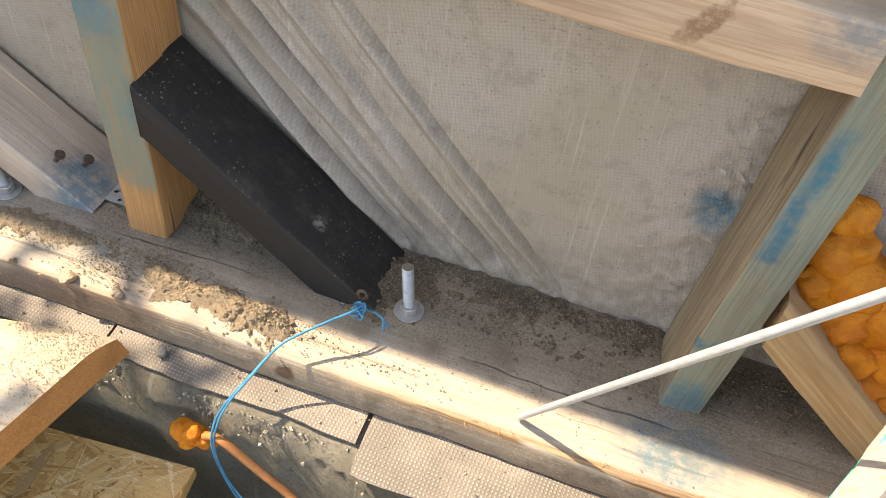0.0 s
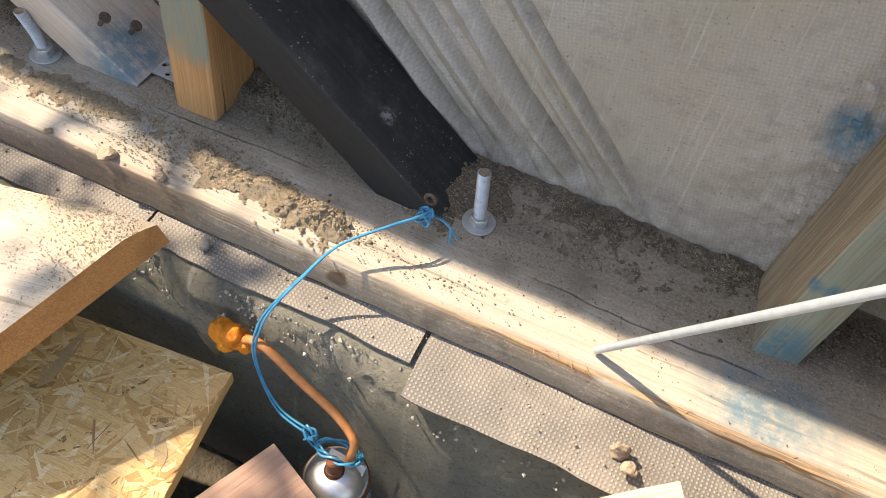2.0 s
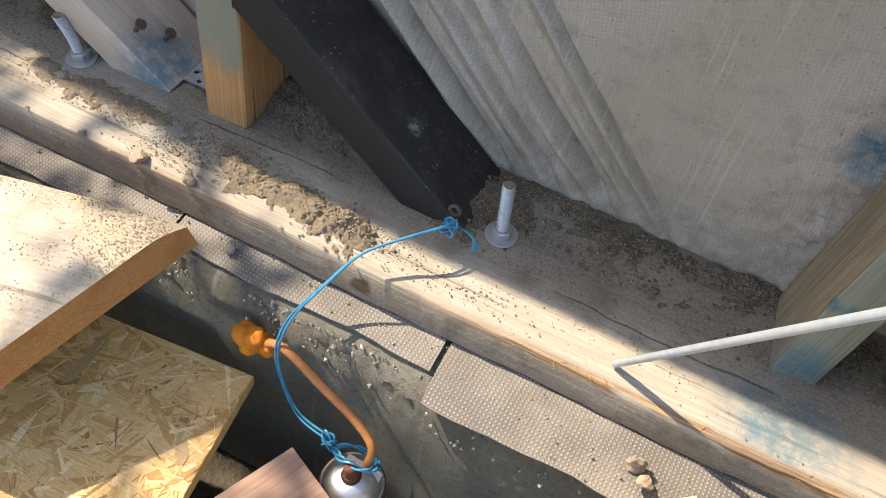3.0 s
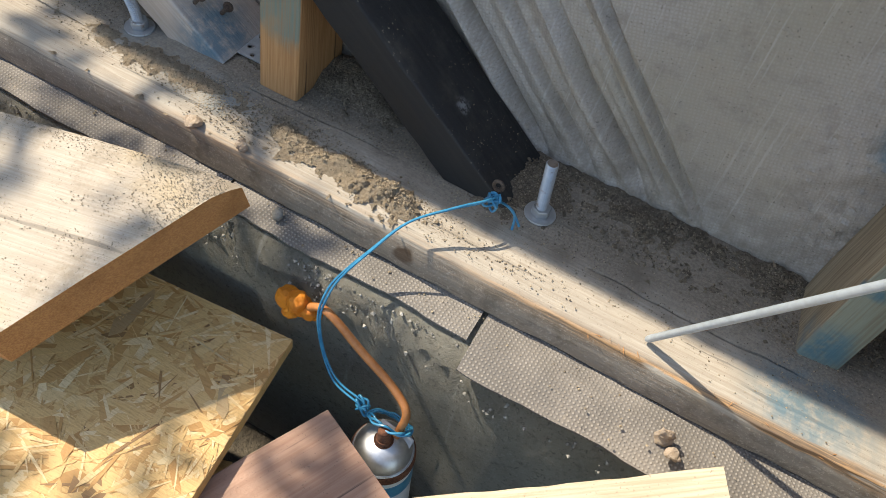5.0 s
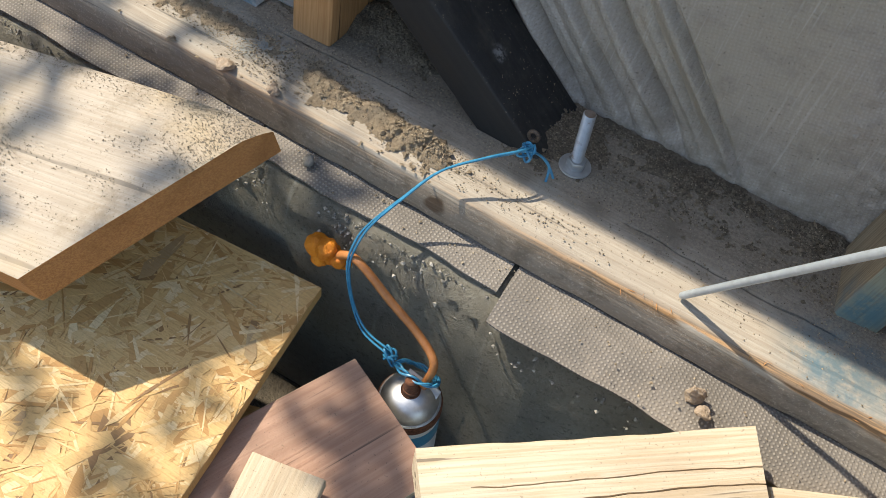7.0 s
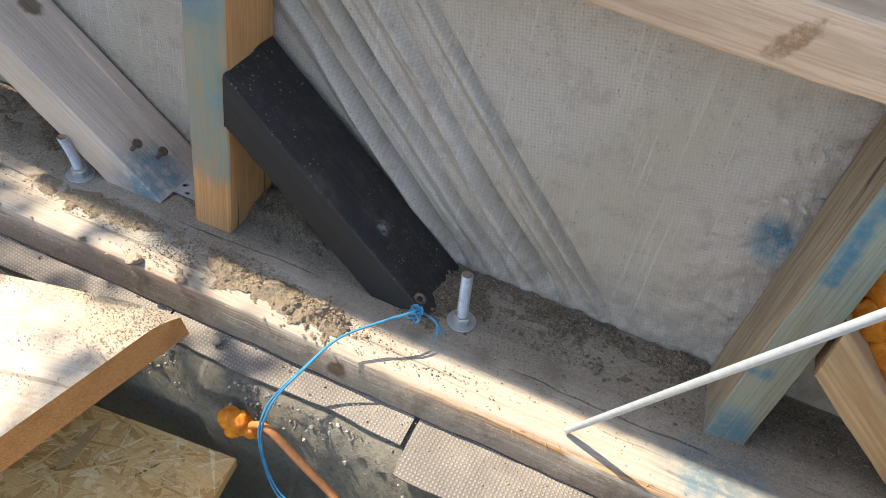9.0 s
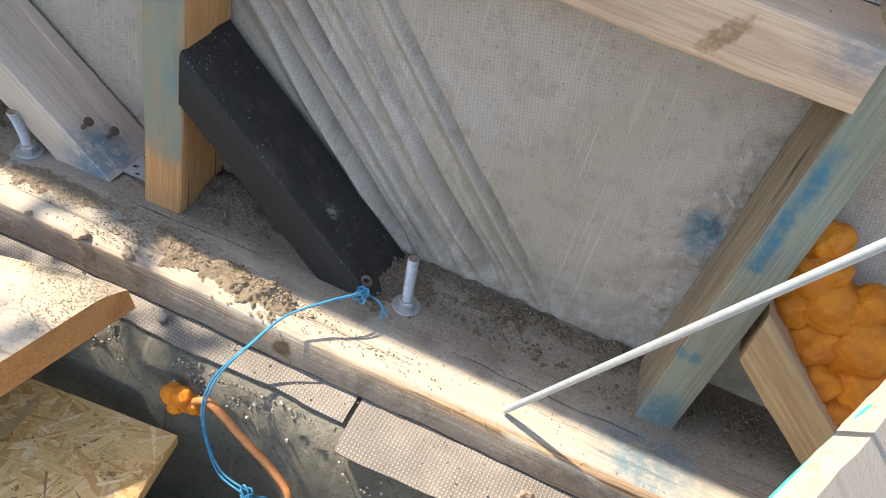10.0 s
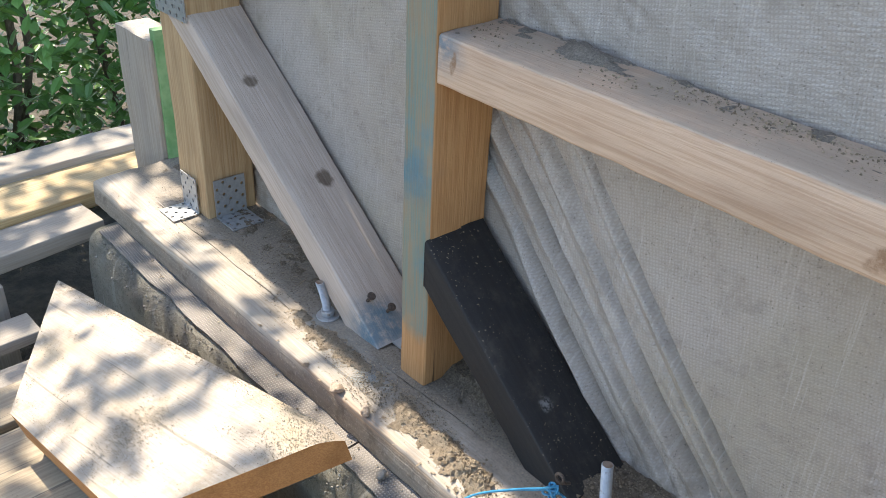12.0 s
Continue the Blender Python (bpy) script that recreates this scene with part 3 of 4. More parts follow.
# ---- setting: ground, foundation, felt, wall membrane ----
def build_ground():
    def top(x, y):
        # Raised bank added before the plinth to keep skylight out of the trench.
        shade_bank = min(1, max(0, (-0.27 - y + 0.03 * fbm(x * 5, y * 5, 2)) / 0.07)) * min(1, max(0, (x + 0.62) / 0.1))
        rim = min(1.0, max(0.0, (3.0 - max(abs(x), abs(y))) / 0.9))
        return -0.505 + rim * (0.045 + 0.21 * shade_bank + 0.02 * fbm(x * 4, y * 4, 1))
    bm = height_sheet(-3, 3, -3, 3, 0.03, top)
    far = bmesh.ops.create_grid(bm, x_segments=2, y_segments=2, size=300)
    for v in far["verts"]:
        v.co.z = -0.50
    tagged(part("ground", bm, M_GROUND), "dark trodden garden soil with crumbs", "ground", kind="structure")


def build_foundation():
    """The concrete plinth: x from -1.08, top at -0.055, with a ragged front arris."""
    bm = bmesh.new()
    x0, x1, n = -1.08, 1.6, 420
    levels = [(-0.055, 0.30), (-0.055, 0.02), (-0.056, -0.015), (-0.058, -0.030), (-0.064, -0.040), (-0.072, -0.045), (-0.081, -0.049), (-0.092, -0.052), (-0.105, -0.054), (-0.13, -0.057), (-0.18, -0.059), (-0.26, -0.061), (-0.36, -0.063), (-0.52, -0.065)]
    rows = []
    for i in range(n + 1):
        x = x0 + (x1 - x0) * i / n
        row = []
        for k, (z, y) in enumerate(levels):
            edge = max(0.0, 1 - abs(k - 5.5) / 4.0) if k > 1 else 0
            d = edge * (0.006 * fbm(x * 22, k * 0.6, 3) + 0.006 * fbm(x * 120, k * 1.3, 5)) + 0.003 * fbm(x * 12, z * 12, 9) * (k > 2)
            row.append(bm.verts.new((x + (0.006 * fbm(z * 20, y * 20, 4) if i == 0 else 0), y + d - (0.012 * min(1, max(0, (x + 0.06) / 0.12)) if k > 3 else 0), z + d * 0.5)))
        rows.append(row)
    for a, b in zip(rows, rows[1:]):
        for k in range(len(levels) - 1):
            bm.faces.new((a[k], b[k], b[k + 1], a[k + 1]))
    back0, back1 = bm.verts.new((x0, 0.30, -0.52)), bm.verts.new((x1, 0.30, -0.52))
    bm.faces.new([back0] + rows[0][::-1])
    bm.faces.new(rows[-1] + [back1])
    tagged(part("wall_foundation", bm, M_CONCRETE), "rough grey concrete foundation with chipped edge", "foundation", kind="structure")


def felt(name, x0, x1, y0, label, lift=0.0, seed=0.0):
    """One strip of dimpled felt, on the plinth and a little over its edge."""
    def top(x, y):
        sag = max(0.0, (-0.03 - y)) * 0.35
        return -0.0505 + lift - sag + 0.0018 * fbm(x * 9 + seed, y * 14, 2)
    edge = lambda x: y0 + 0.0035 * fbm(x * 12 + seed, 0, 6)
    bm = bmesh.new()
    n = int((x1 - x0) / 0.012)
    ys = [0.19, 0.06] + [0.012 - 0.012 * k for k in range(9)]
    rows = []
    for i in range(n + 1):
        x = x0 + (x1 - x0) * i / n
        e = edge(x)
        row = []
        for y in ys:
            yy = max(y, e)
            row.append((x, yy, top(x, yy)))
        rows.append([bm.verts.new(p) for p in row])
    for a, b in zip(rows, rows[1:]):
        for k in range(len(ys) - 1):
            if (a[k].co - a[k + 1].co).length > 1e-6 or (b[k].co - b[k + 1].co).length > 1e-6:
                try:
                    bm.faces.new((a[k], b[k], b[k + 1], a[k + 1]))
                except ValueError:
                    pass
    bmesh.ops.remove_doubles(bm, verts=bm.verts, dist=1e-5)
    ret = bmesh.ops.extrude_face_region(bm, geom=bm.faces[:])
    for v in ret["geom"]:
        if isinstance(v, bmesh.types.BMVert):
            v.co.z -= 0.0022
    return tagged(part(name, bm, M_FELT), label, "roofing felt", "felt strips under the sill")


# slanting creases of the sheet: x at z = 0.42, x at its foot, depth, width
FOLDS = [(-0.430, -0.037, 1.15, 1.0), (-0.364, 0.023, 1.1, 1.0), (-0.322, 0.052, 0.45, 0.6), (-0.284, 0.081, 1.0, 1.0), (-0.246, 0.116, 0.5, 0.6), (-0.225, 0.148, 0.85, 0.7), (-0.395, -0.008, 0.4, 0.5)]


def membrane_out(x, z):
    """How far the sheet stands out of its plane, with its slanting folds."""
    out = 0.004 * fbm(x * 4, z * 4, 7, 3) + 0.0010 * fbm(x * 14, z * 14, 8, 3)
    if -0.36 < x < 0.30 and z < 0.47:
        s = min(max(z / 0.42, 0), 1.1)
        for top, foot, amount, width in FOLDS:
            cx = foot + (top - foot) * s + 0.0045 * fbm(z * 6, top * 9, 3, 2)
            d = (x - cx) / width
            uneven = (0.85 + 0.5 * noise.noise(Vector((z * 7, top * 40, 1)))) * min(1.0, max(0.45, (x + 0.31) / 0.10))
            if amount < 0.6:
                uneven *= 0.5 + 0.9 * noise.noise(Vector((z * 5, top * 70, 4)))
            ridge = math.exp(-((d + 0.017) / (0.013 if d < -0.017 else 0.010)) ** 2)
            valley = math.exp(-(d / 0.0052) ** 2)
            out += amount * width * uneven * (0.0135 * ridge - 0.0125 * valley)
        slant = x + 0.93 * z
        near = max(0.0, 1 - abs(slant - 0.045) / 0.16)
        out += near * 0.0046 * noise.noise(Vector((slant * 75, z * 4, 6))) + near * 0.0022 * noise.noise(Vector((slant * 190, z * 8, 3)))
        edge = 0.262 + 0.115 * z
        w = max(0.0, 1 - abs(x - edge) / 0.13)
        out += w * (0.0048 * noise.noise(Vector((x * 70 + z * 70, (z - 0.5 * x) * 125, 2))) + 0.0034 * noise.noise(Vector((x * 150, z * 150, 5))))
        out += w * w * 0.009 * max(0.0, fbm(x * 9 - z * 14, z * 4, 11, 2))
        out -= max(0.0, 1 - abs(x - edge) / 0.05) * 0.008
    else:
        slant = x + 0.93 * z
        out += 0.0045 * fbm(x * 7 + z * 9, z * 3, 12, 2) + 0.0012 * noise.noise(Vector((slant * 45, z * 9, 8)))
        if z > 0.47:
            near = max(0.0, 1 - abs(slant - 0.17) / 0.2)
            out += near * 0.005 * abs(noise.noise(Vector((slant * 28, z * 3, 15)))) + 0.0016 * noise.noise(Vector((x * 70, z * 90, 5)))
    return out


def build_membrane():
    """Woven sheet stretched behind the studs, up to the wall's top."""
    bm = bmesh.new()
    rows = []
    us = [-1.6, -1.4, -1.2] + [-1.1 + 0.012 * k for k in range(76)] + [-0.19 + 0.0026 * k for k in range(150)] + [0.20 + 0.004 * k for k in range(100)] + [0.60 + 0.012 * k for k in range(9)] + [0.72, 0.9, 1.2, 1.6, 2.2]
    zs = [-0.02, -0.004] + [0.0045 * k for k in range(1, 137)] + [0.66, 0.75, 0.85, 0.95, 1.05]
    for u in us:
        rows.append([])
        for z in zs:
            x = u - 0.85 * min(max(z, 0.0), 0.62)
            foot = max(0.0, 1 - z / 0.03) * 0.004
            rows[-1].append(bm.verts.new((x, 0.202 - membrane_out(x, z) * min(1, 0.25 + z * 12) - foot, z)))
    for a, b in zip(rows, rows[1:]):
        for k in range(len(zs) - 1):
            if b[k + 1].co.x > -0.95:
                bm.faces.new((a[k], b[k], b[k + 1], a[k + 1]))
    bmesh.ops.delete(bm, geom=[v for v in bm.verts if not v.link_faces], context="VERTS")
    ret = bmesh.ops.extrude_face_region(bm, geom=bm.faces[:])
    for v in ret["geom"]:
        if isinstance(v, bmesh.types.BMVert):
            v.co.y += 0.003
    tagged(part("wall_membrane", bm, M_MEMBRANE), "grey woven membrane wall, creased in slanting folds", "wall", kind="structure")


build_ground()
build_foundation()
felt("felt_strip", -1.06, -0.325, -0.036, "grey dimpled felt strip in shade on the concrete", seed=1)
felt("felt_strip", -0.322, -0.014, -0.034, "grey dimpled felt strip with a torn edge", seed=4)
felt("felt_strip", -0.008, 1.5, -0.066, "wide grey dimpled felt strip under the sill", lift=0.001, seed=7)
build_membrane()

# ---- the timber frame ----
board("sill_beam", 2.75, 0.23, 0.048, frame_of((-1.16, 0, -0.048), (1, 0, 0), (0, 1, 0)), M_SILL,
      "dusty pale timber sill plate bolted on the foundation", "beam", seed=1, bevel=0.0022, rough=0.0014, wane=0.0048, step=0.010,
      grooves=((0.074, 0.0012, 0.006, 1.22, 1.46), (0.090, 0.0012, 0.006, 0.78, 0.98), (0.060, 0.001, 0.005, 0.15, 0.60)))


# local z of these points along -y, so the board is moved back by its depth
def upright(name, x, width, depth, top, material, label, seed, y=0.1, lean=0.0, group="wall studs"):
    m = frame_of((x, y + depth, 0.0), (lean, 0, 1), (1, 0, 0))
    z = (m.to_3x3() @ Vector((0, 0, 1)))
    if z.y > 0:
        m = Matrix.Translation((0, -depth, 0)) @ m
    return board(name, top, width, depth, m, material, label, "stud", group, seed=seed, rough=0.0008)


upright("stud", -0.36, 0.05, 0.094, 1.05, M_STUD, "blue-green sprayed timber stud with orange side", 3)
worn_stud = upright("stud", 0.276, 0.044, 0.094, 1.05, M_STUD2, "weathered timber stud sprayed blue at its foot", 4, lean=0.058)
worn_stud.matrix_world = Matrix.Translation((0.276, 0.1, 0)) @ pose(0, 0, 0, 0, 0, 5.5) @ Matrix.Translation((-0.276, -0.1, 0)) @ worn_stud.matrix_world
upright("post", -0.985, 0.095, 0.095, 1.05, M_POST, "square amber timber post with steel brackets at its foot", 5, group="")
# Unseen plate, placed so its front edge casts the shade line along the sill.
board("top_plate", 3.0, 0.12, 0.05, frame_of((-1.4, 0.10, 1.051), (1, 0, 0), (0, 1, 0)), M_OLD, "unseen timber plate on the wall's top, added to shade the sill", "beam", seed=6)
board("girt", 0.612, 0.094, 0.058, frame_of((-0.309, 0.102, 0.421), (1, 0, -0.012), (0, 1, 0)), M_GIRT,
      "pale knotty timber rail strewn with dirt", "beam", seed=7, rough=0.001, step=0.012)
board("girt", 0.6, 0.094, 0.058, frame_of((0.350, 0.104, 0.419), (1, 0, 0.0), (0, 1, 0)), M_GIRT,
      "pale timber rail between two studs", "beam", seed=8)


def brace(name, foot_x, foot_z, rise, length, y0, depth, material, label, seed, thick=0.05, end_x=-9.0):
    """A slanting board on edge; the line between its front and upper faces starts at foot_x, foot_z and climbs to the left.
    Its foot is cut level on the sill, its head upright at end_x."""
    way = Vector((-1, 0, rise)).normalized()
    m = frame_of((foot_x, y0, foot_z), way, (0, 1, 0))
    if (m.to_3x3() @ Vector((0, 0, 1))).z > 0:
        m = m @ Matrix.Translation((0, 0, -thick))
    bm = plank_mesh(length, depth, thick, seed=seed, rough=0.0008)
    for v in bm.verts:
        p = m @ v.co
        if p.z < 0.001:
            v.co.x += (0.001 - p.z) / way.z
        elif p.x < end_x:
            v.co.x -= (end_x - p.x) / -way.x
    bmesh.ops.remove_doubles(bm, verts=bm.verts, dist=1e-5)
    ob = part(name, bm, material)
    ob.matrix_world = m
    return tagged(ob, label, "brace", "slanting braces")


brace("brace", -0.045, 0.002, 0.85, 0.42, 0.094, 0.098, M_BLACK, "black tarred timber brace, dusty on top", 9, end_x=-0.3095)
brace("brace", -0.408, 0.004, 0.74, 0.80, 0.100, 0.098, M_BRACE, "pale greyish timber brace with rusty nails", 10)
brace("brace", 0.560, 0.004, 0.86, 0.35, 0.105, 0.085, M_POST, "weathered timber brace behind cured foam", 11, end_x=0.338)

# ---- loose boards in and beside the trench ----
def build_plank():
    """Wide plank with a skew-cut end, lying half on the plinth."""
    c1 = Vector((-0.266, -0.064, 0.045))
    A, B, C = Vector((-0.678, -0.089, -0.095)), Vector((-0.096, -0.231, -0.065)), Vector((-0.405, -0.258, -0.103))
    x_way = -A.normalized()
    m = frame_of(c1, -x_way, B)
    z = m.to_3x3() @ Vector((0, 0, 1))
    thick = 0.046
    down = thick if z.z < 0 else -thick
    bm = bmesh.new()
    inv = m.inverted()
    corners = [inv @ (c1 + v) for v in (Vector((0, 0, 0)), A, C, B)]
    rows = []
    N, K = 60, 26
    for i in range(N + 1):
        row = []
        for j in range(K + 1):
            u, v = i / N, j / K
            p = corners[0] * (1 - u) * (1 - v) + corners[1] * u * (1 - v) + corners[2] * u * v + corners[3] * (1 - u) * v
            p.z = 0
            worn = max(0, 1 - u * 25) * max(0, 1 - v * 8) * 0.010 + max(0, 1 - v * 22) * 0.003
            p.z = (0.0012 * fbm(p.x * 10, p.y * 10, 3) + worn) * (1 if down > 0 else -1)
            row.append(bm.verts.new(p))
        rows.append(row)
    for a, b in zip(rows, rows[1:]):
        for k in range(K):
            bm.faces.new((a[k], b[k], b[k + 1], a[k + 1]))
    ret = bmesh.ops.extrude_face_region(bm, geom=bm.faces[:])
    for v in ret["geom"]:
        if isinstance(v, bmesh.types.BMVert):
            v.co.z = down
    bm.normal_update()
    for f in bm.faces:
        f.material_index = 0 if abs(f.normal.z) > 0.7 else 1
    ob = part("loose_plank", bm, (M_PLANK, M_PLANK_END))
    ob.matrix_world = m
    tagged(ob, "wide pale plank with orange sawn edge, caked in dirt", "plank")


def on_plank(rng):
    """A spot on the loose plank's top: dirt gathers at the tip, along the upper edge and in one patch."""
    u, v = rng.random(), rng.random()
    dense = 1.4 * math.exp(-(u / 0.09) ** 2 - (v / 0.30) ** 2) + 0.7 * math.exp(-(v / 0.06) ** 2) + 0.9 * math.exp(-((u - 0.36) / 0.07) ** 2 - ((v - 0.65) / 0.22) ** 2) + 0.02
    if rng.random() > dense + 0.25 * noise.noise(Vector((u * 9, v * 9, 3))):
        return None
    a, b_, c_ = Vector((-0.678, -0.089, -0.095)), Vector((-0.096, -0.231, -0.065)), Vector((-0.405, -0.258, -0.103))
    p = Vector((-0.266, -0.064, 0.045)) + a * u * (1 - v) + c_ * u * v + b_ * (1 - u) * v
    worn = max(0, 1 - u * 25) * max(0, 1 - v * 8) * 0.010 + max(0, 1 - v * 22) * 0.003
    return p.x, p.y, p.z - worn + 0.0005


def build_osb(name, corner, along, across, length, width, label, seed, thick=0.018, count=2600):
    """A strand board: a thin slab covered with separate overlapping wood strands."""
    m = frame_of(corner, along, across)
    if (m.to_3x3() @ Vector((0, 0, 1))).z < 0:
        m = m @ Matrix.Translation((0, width, 0)) @ pose(0, 0, 0, 180, 0, 0)
    root = empty(name, m)
    slab = part("slab", plank_mesh(length, width, thick, bevel=0.001, rough=0.0004, seed=seed), M_OSB, root)
    slab.matrix_parent_inverse = Matrix()
    rng = random.Random(seed)
    verts, faces = [], []
    for k in range(count):
        cx, cy = rng.uniform(0, length), rng.uniform(0, width)
        a = rng.gauss(0.6, 1.0)
        sliver = rng.random() < 0.6
        L, W = rng.uniform(0.02, 0.085), rng.uniform(0.0010, 0.0045) if sliver else rng.uniform(0.006, 0.017)
        d, s = Vector((math.cos(a), math.sin(a))), Vector((-math.sin(a), math.cos(a)))
        z = thick + 0.0002 + 0.0011 * k / count
        tilt = rng.uniform(-0.0004, 0.0006)
        pts = []
        for u, v in ((-1, -0.3), (-0.7, -0.8), (0.6, -0.9), (1, 0.1), (0.7, 0.9), (-0.6, 0.8)):
            u, v = u * rng.uniform(0.75, 1.2), v * rng.uniform(0.5, 1.2)
            p = Vector((cx, cy)) + d * (u * L / 2) + s * (v * W / 2)
            pts.append((min(max(p.x, 0.0004), length - 0.0004), min(max(p.y, 0.0004), width - 0.0004), z + tilt * u))
        base = len(verts)
        verts += pts + [(x, y, thick - 0.001) for x, y, _ in pts]
        faces.append(tuple(range(base, base + 6)))
        for q in range(6):
            r = (q + 1) % 6
            faces.append((base + q, base + q + 6, base + r + 6, base + r))
    mesh = bpy.data.meshes.new("strand_layer")
    mesh.from_pydata(verts, [], faces)
    mesh.materials.append(M_OSB)
    strands = new("strand_layer", mesh)
    strands.parent = root
    tagged(strands, kind="stuff")
    tagged(root, label, "board")
    return root


build_plank()
build_osb("strand_board", (-0.183, -0.090, -0.148), (-0.99, -0.10, 0.02), (0.02, -1, -0.02), 0.40, 0.42, "yellow strand board with rough flakes and sawn edge", 21)
build_osb("strand_board", (-0.175, -0.21, -0.221), (-0.93, -0.35, 0.0), (0.35, -0.93, 0), 0.30, 0.25, "second strand board lying underneath in shade", 22, count=260)
laminate = board("laminate_board", 0.40, 0.152, 0.012, frame_of((-0.113, -0.128, -0.168), (-0.42, -0.91, 0.0), (0.89, -0.45, 0)) @ pose(0, 0, 0), M_LAMINATE,
      "reddish brown laminate offcut with pale core", "board", seed=12, bevel=0.0008, rough=0.0002)
laminate.data.materials.append(M_OFFCUT)
for f in laminate.data.polygons:
    if abs(f.normal.y) > 0.6 or abs(f.normal.x) > 0.6:
        f.material_index = 1
board("wood_offcut", 0.16, 0.075, 0.018, frame_of((-0.130, -0.278, -0.142), (0.2, -0.98, 0.0), (0.98, 0.1, 0)), M_OFFCUT,
      "pale sawn wood offcut on the laminate board", "board", seed=13)
cut_lumber = board("lumber_offcut", 0.30, 0.095, 0.042, frame_of((0.249, -0.056, -0.047), (-0.80, -0.60, -0.03), (0.36, -0.93, 0)), M_PALE,
      "pale cracked lumber offcut lying across the plinth edge", "lumber", seed=14, rough=0.001, step=0.008,
      grooves=((0.036, 0.0006, 0.009, -0.1, 0.26), (0.052, 0.0008, 0.011, -0.1, 0.5), (0.071, 0.0006, 0.007, 0.05, 0.24)))
for v in cut_lumber.data.vertices:
    v.co.x += 0.18 * v.co.y * max(0.0, 1 - v.co.x / 0.12)
board("lumber_offcut", 0.30, 0.08, 0.035, frame_of((0.285, -0.080, -0.042), (0.86, 0.42, 0), (0.42, -0.9, 0)), M_PALE,
      "second pale lumber offcut beside the first", "lumber", seed=15)

board("weathered_sheet", 0.50, 0.172, 0.014, frame_of((-0.446, -0.735, -0.134), (-0.02, 1, 0.0), (-1, 0, 0.0)), M_SHEET,
      "weathered brownish strand sheet under the plank in dappled sun", "board", seed=37, rough=0.0015, step=0.01)

# ---- stacked old boards past the sill's end ----
for k, (x, w, z, y0, y1, mat, text) in enumerate((
        (-1.22, 0.10, -0.115, -0.75, 0.02, M_OLD, "grey weathered board on the stack"),
        (-1.40, 0.155, -0.10, -0.80, 0.25, M_YELLOW, "yellow sunlit board on the stack"),
        (-1.53, 0.11, -0.085, -0.80, 0.45, M_OLD, "grey weathered board on the stack"))):
    board("stacked_board", y1 - y0, w, 0.035, frame_of((x + w, y0, z - 0.035), (0.04 * (k - 2), 1, 0.02), (-1, 0, 0)), mat, text, "board", "stacked boards", seed=30 + k)
for k, (x, w, z, y0, y1) in enumerate(((-1.06, 0.07, -0.18, -0.85, -0.18), (-0.97, 0.06, -0.20, -0.85, -0.20), (-0.93, 0.075, -0.17, -0.85, -0.22), (-0.845, 0.09, -0.155, -0.85, -0.21), (-0.738, 0.098, -0.142, -0.85, -0.22))):
    board("pallet_board", y1 - y0, w, 0.022, frame_of((x + w, y0, z - 0.022), (0.03 * (k % 3 - 1), 1, 0.0), (-1, 0, 0)), M_SHEET if k > 2 else M_OLD, "old split pallet board in dappled sun", "board", "pallet boards", seed=40 + k)
for k, (x, y) in enumerate(((-1.12, -0.30), (-1.12, -0.42), (-1.12, -0.54))):
    board("upright_board", 0.34, 0.10, 0.02, frame_of((x, y, -0.48), (0, 0, 1), (0, 1, 0)), M_OLD, "dark brown upright board under the stack", "board", "upright boards", seed=50 + k)
upright("old_post", -1.31, 0.145, 0.07, 0.68, M_OLD, "grey weathered post with flaking bark edge", 60, y=0.15, group="").location.z -= 0.44
board("painted_board", 0.70, 0.05, 0.02, frame_of((-1.157, 0.16, -0.44), (0, 0, 1), (0, 1, 0)), mat_plain("green_paint", (0.12, 0.27, 0.10), (0.22, 0.36, 0.17), 0.7, 30.0), "board with peeling green paint on the post", "board", seed=61)


# ---- metal: bolts, brackets, nails, rod ----
def build_bolt(place, height, lean, label, bent=False):
    root = empty("anchor_bolt", Matrix.Translation(place))
    washer = part("washer", lathe([(0.007, 0.0), (0.017, 0.0), (0.0175, 0.001), (0.017, 0.0024), (0.007, 0.0024)]), M_ZINC, root)
    bm = bmesh.new()
    ret = bmesh.ops.create_cone(bm, cap_ends=True, segments=6, radius1=0.0108, radius2=0.0108, depth=0.010)
    bmesh.ops.bevel(bm, geom=bm.edges[:], offset=0.0007, segments=1, affect="EDGES")
    bmesh.ops.translate(bm, verts=bm.verts, vec=(0, 0, 0.007))
    part("nut", bm, M_ZINC, root)
    bm = bmesh.new()
    sides, turns = 18, int(height / 0.0021)
    rows = []
    for i in range(turns * 2 + 1):
        z = height * i / (turns * 2)
        bend = (0.010 * max(0, z / height - 0.3) ** 1.6) if bent else 0.0
        r = 0.0062 + (0.0005 if i % 2 else -0.0006)
        rows.append([bm.verts.new((lean[0] * z - bend * 2.0 + r * math.cos(2 * math.pi * k / sides), lean[1] * z + r * math.sin(2 * math.pi * k / sides), z)) for k in range(sides)])
    for a, b in zip(rows, rows[1:]):
        for k in range(sides):
            bm.faces.new((a[k], a[(k + 1) % sides], b[(k + 1) % sides], b[k]))
    bm.faces.new(rows[0][::-1])
    cap = bm.faces.new(rows[-1])
    cap.material_index = 1
    part("threaded_rod", bm, (M_ZINC, M_RUST), root, smooth=False)
    tagged(root, label, "bolt", "anchor bolts")


build_bolt((-0.012, 0.112, 0.001), 0.078, (-0.06, -0.06), "zinc anchor bolt with nut and wide washer")
build_bolt((-0.521, 0.094, 0.001), 0.050, (-0.16, 0.0), "bent zinc anchor bolt with nut beside a brace", bent=True)


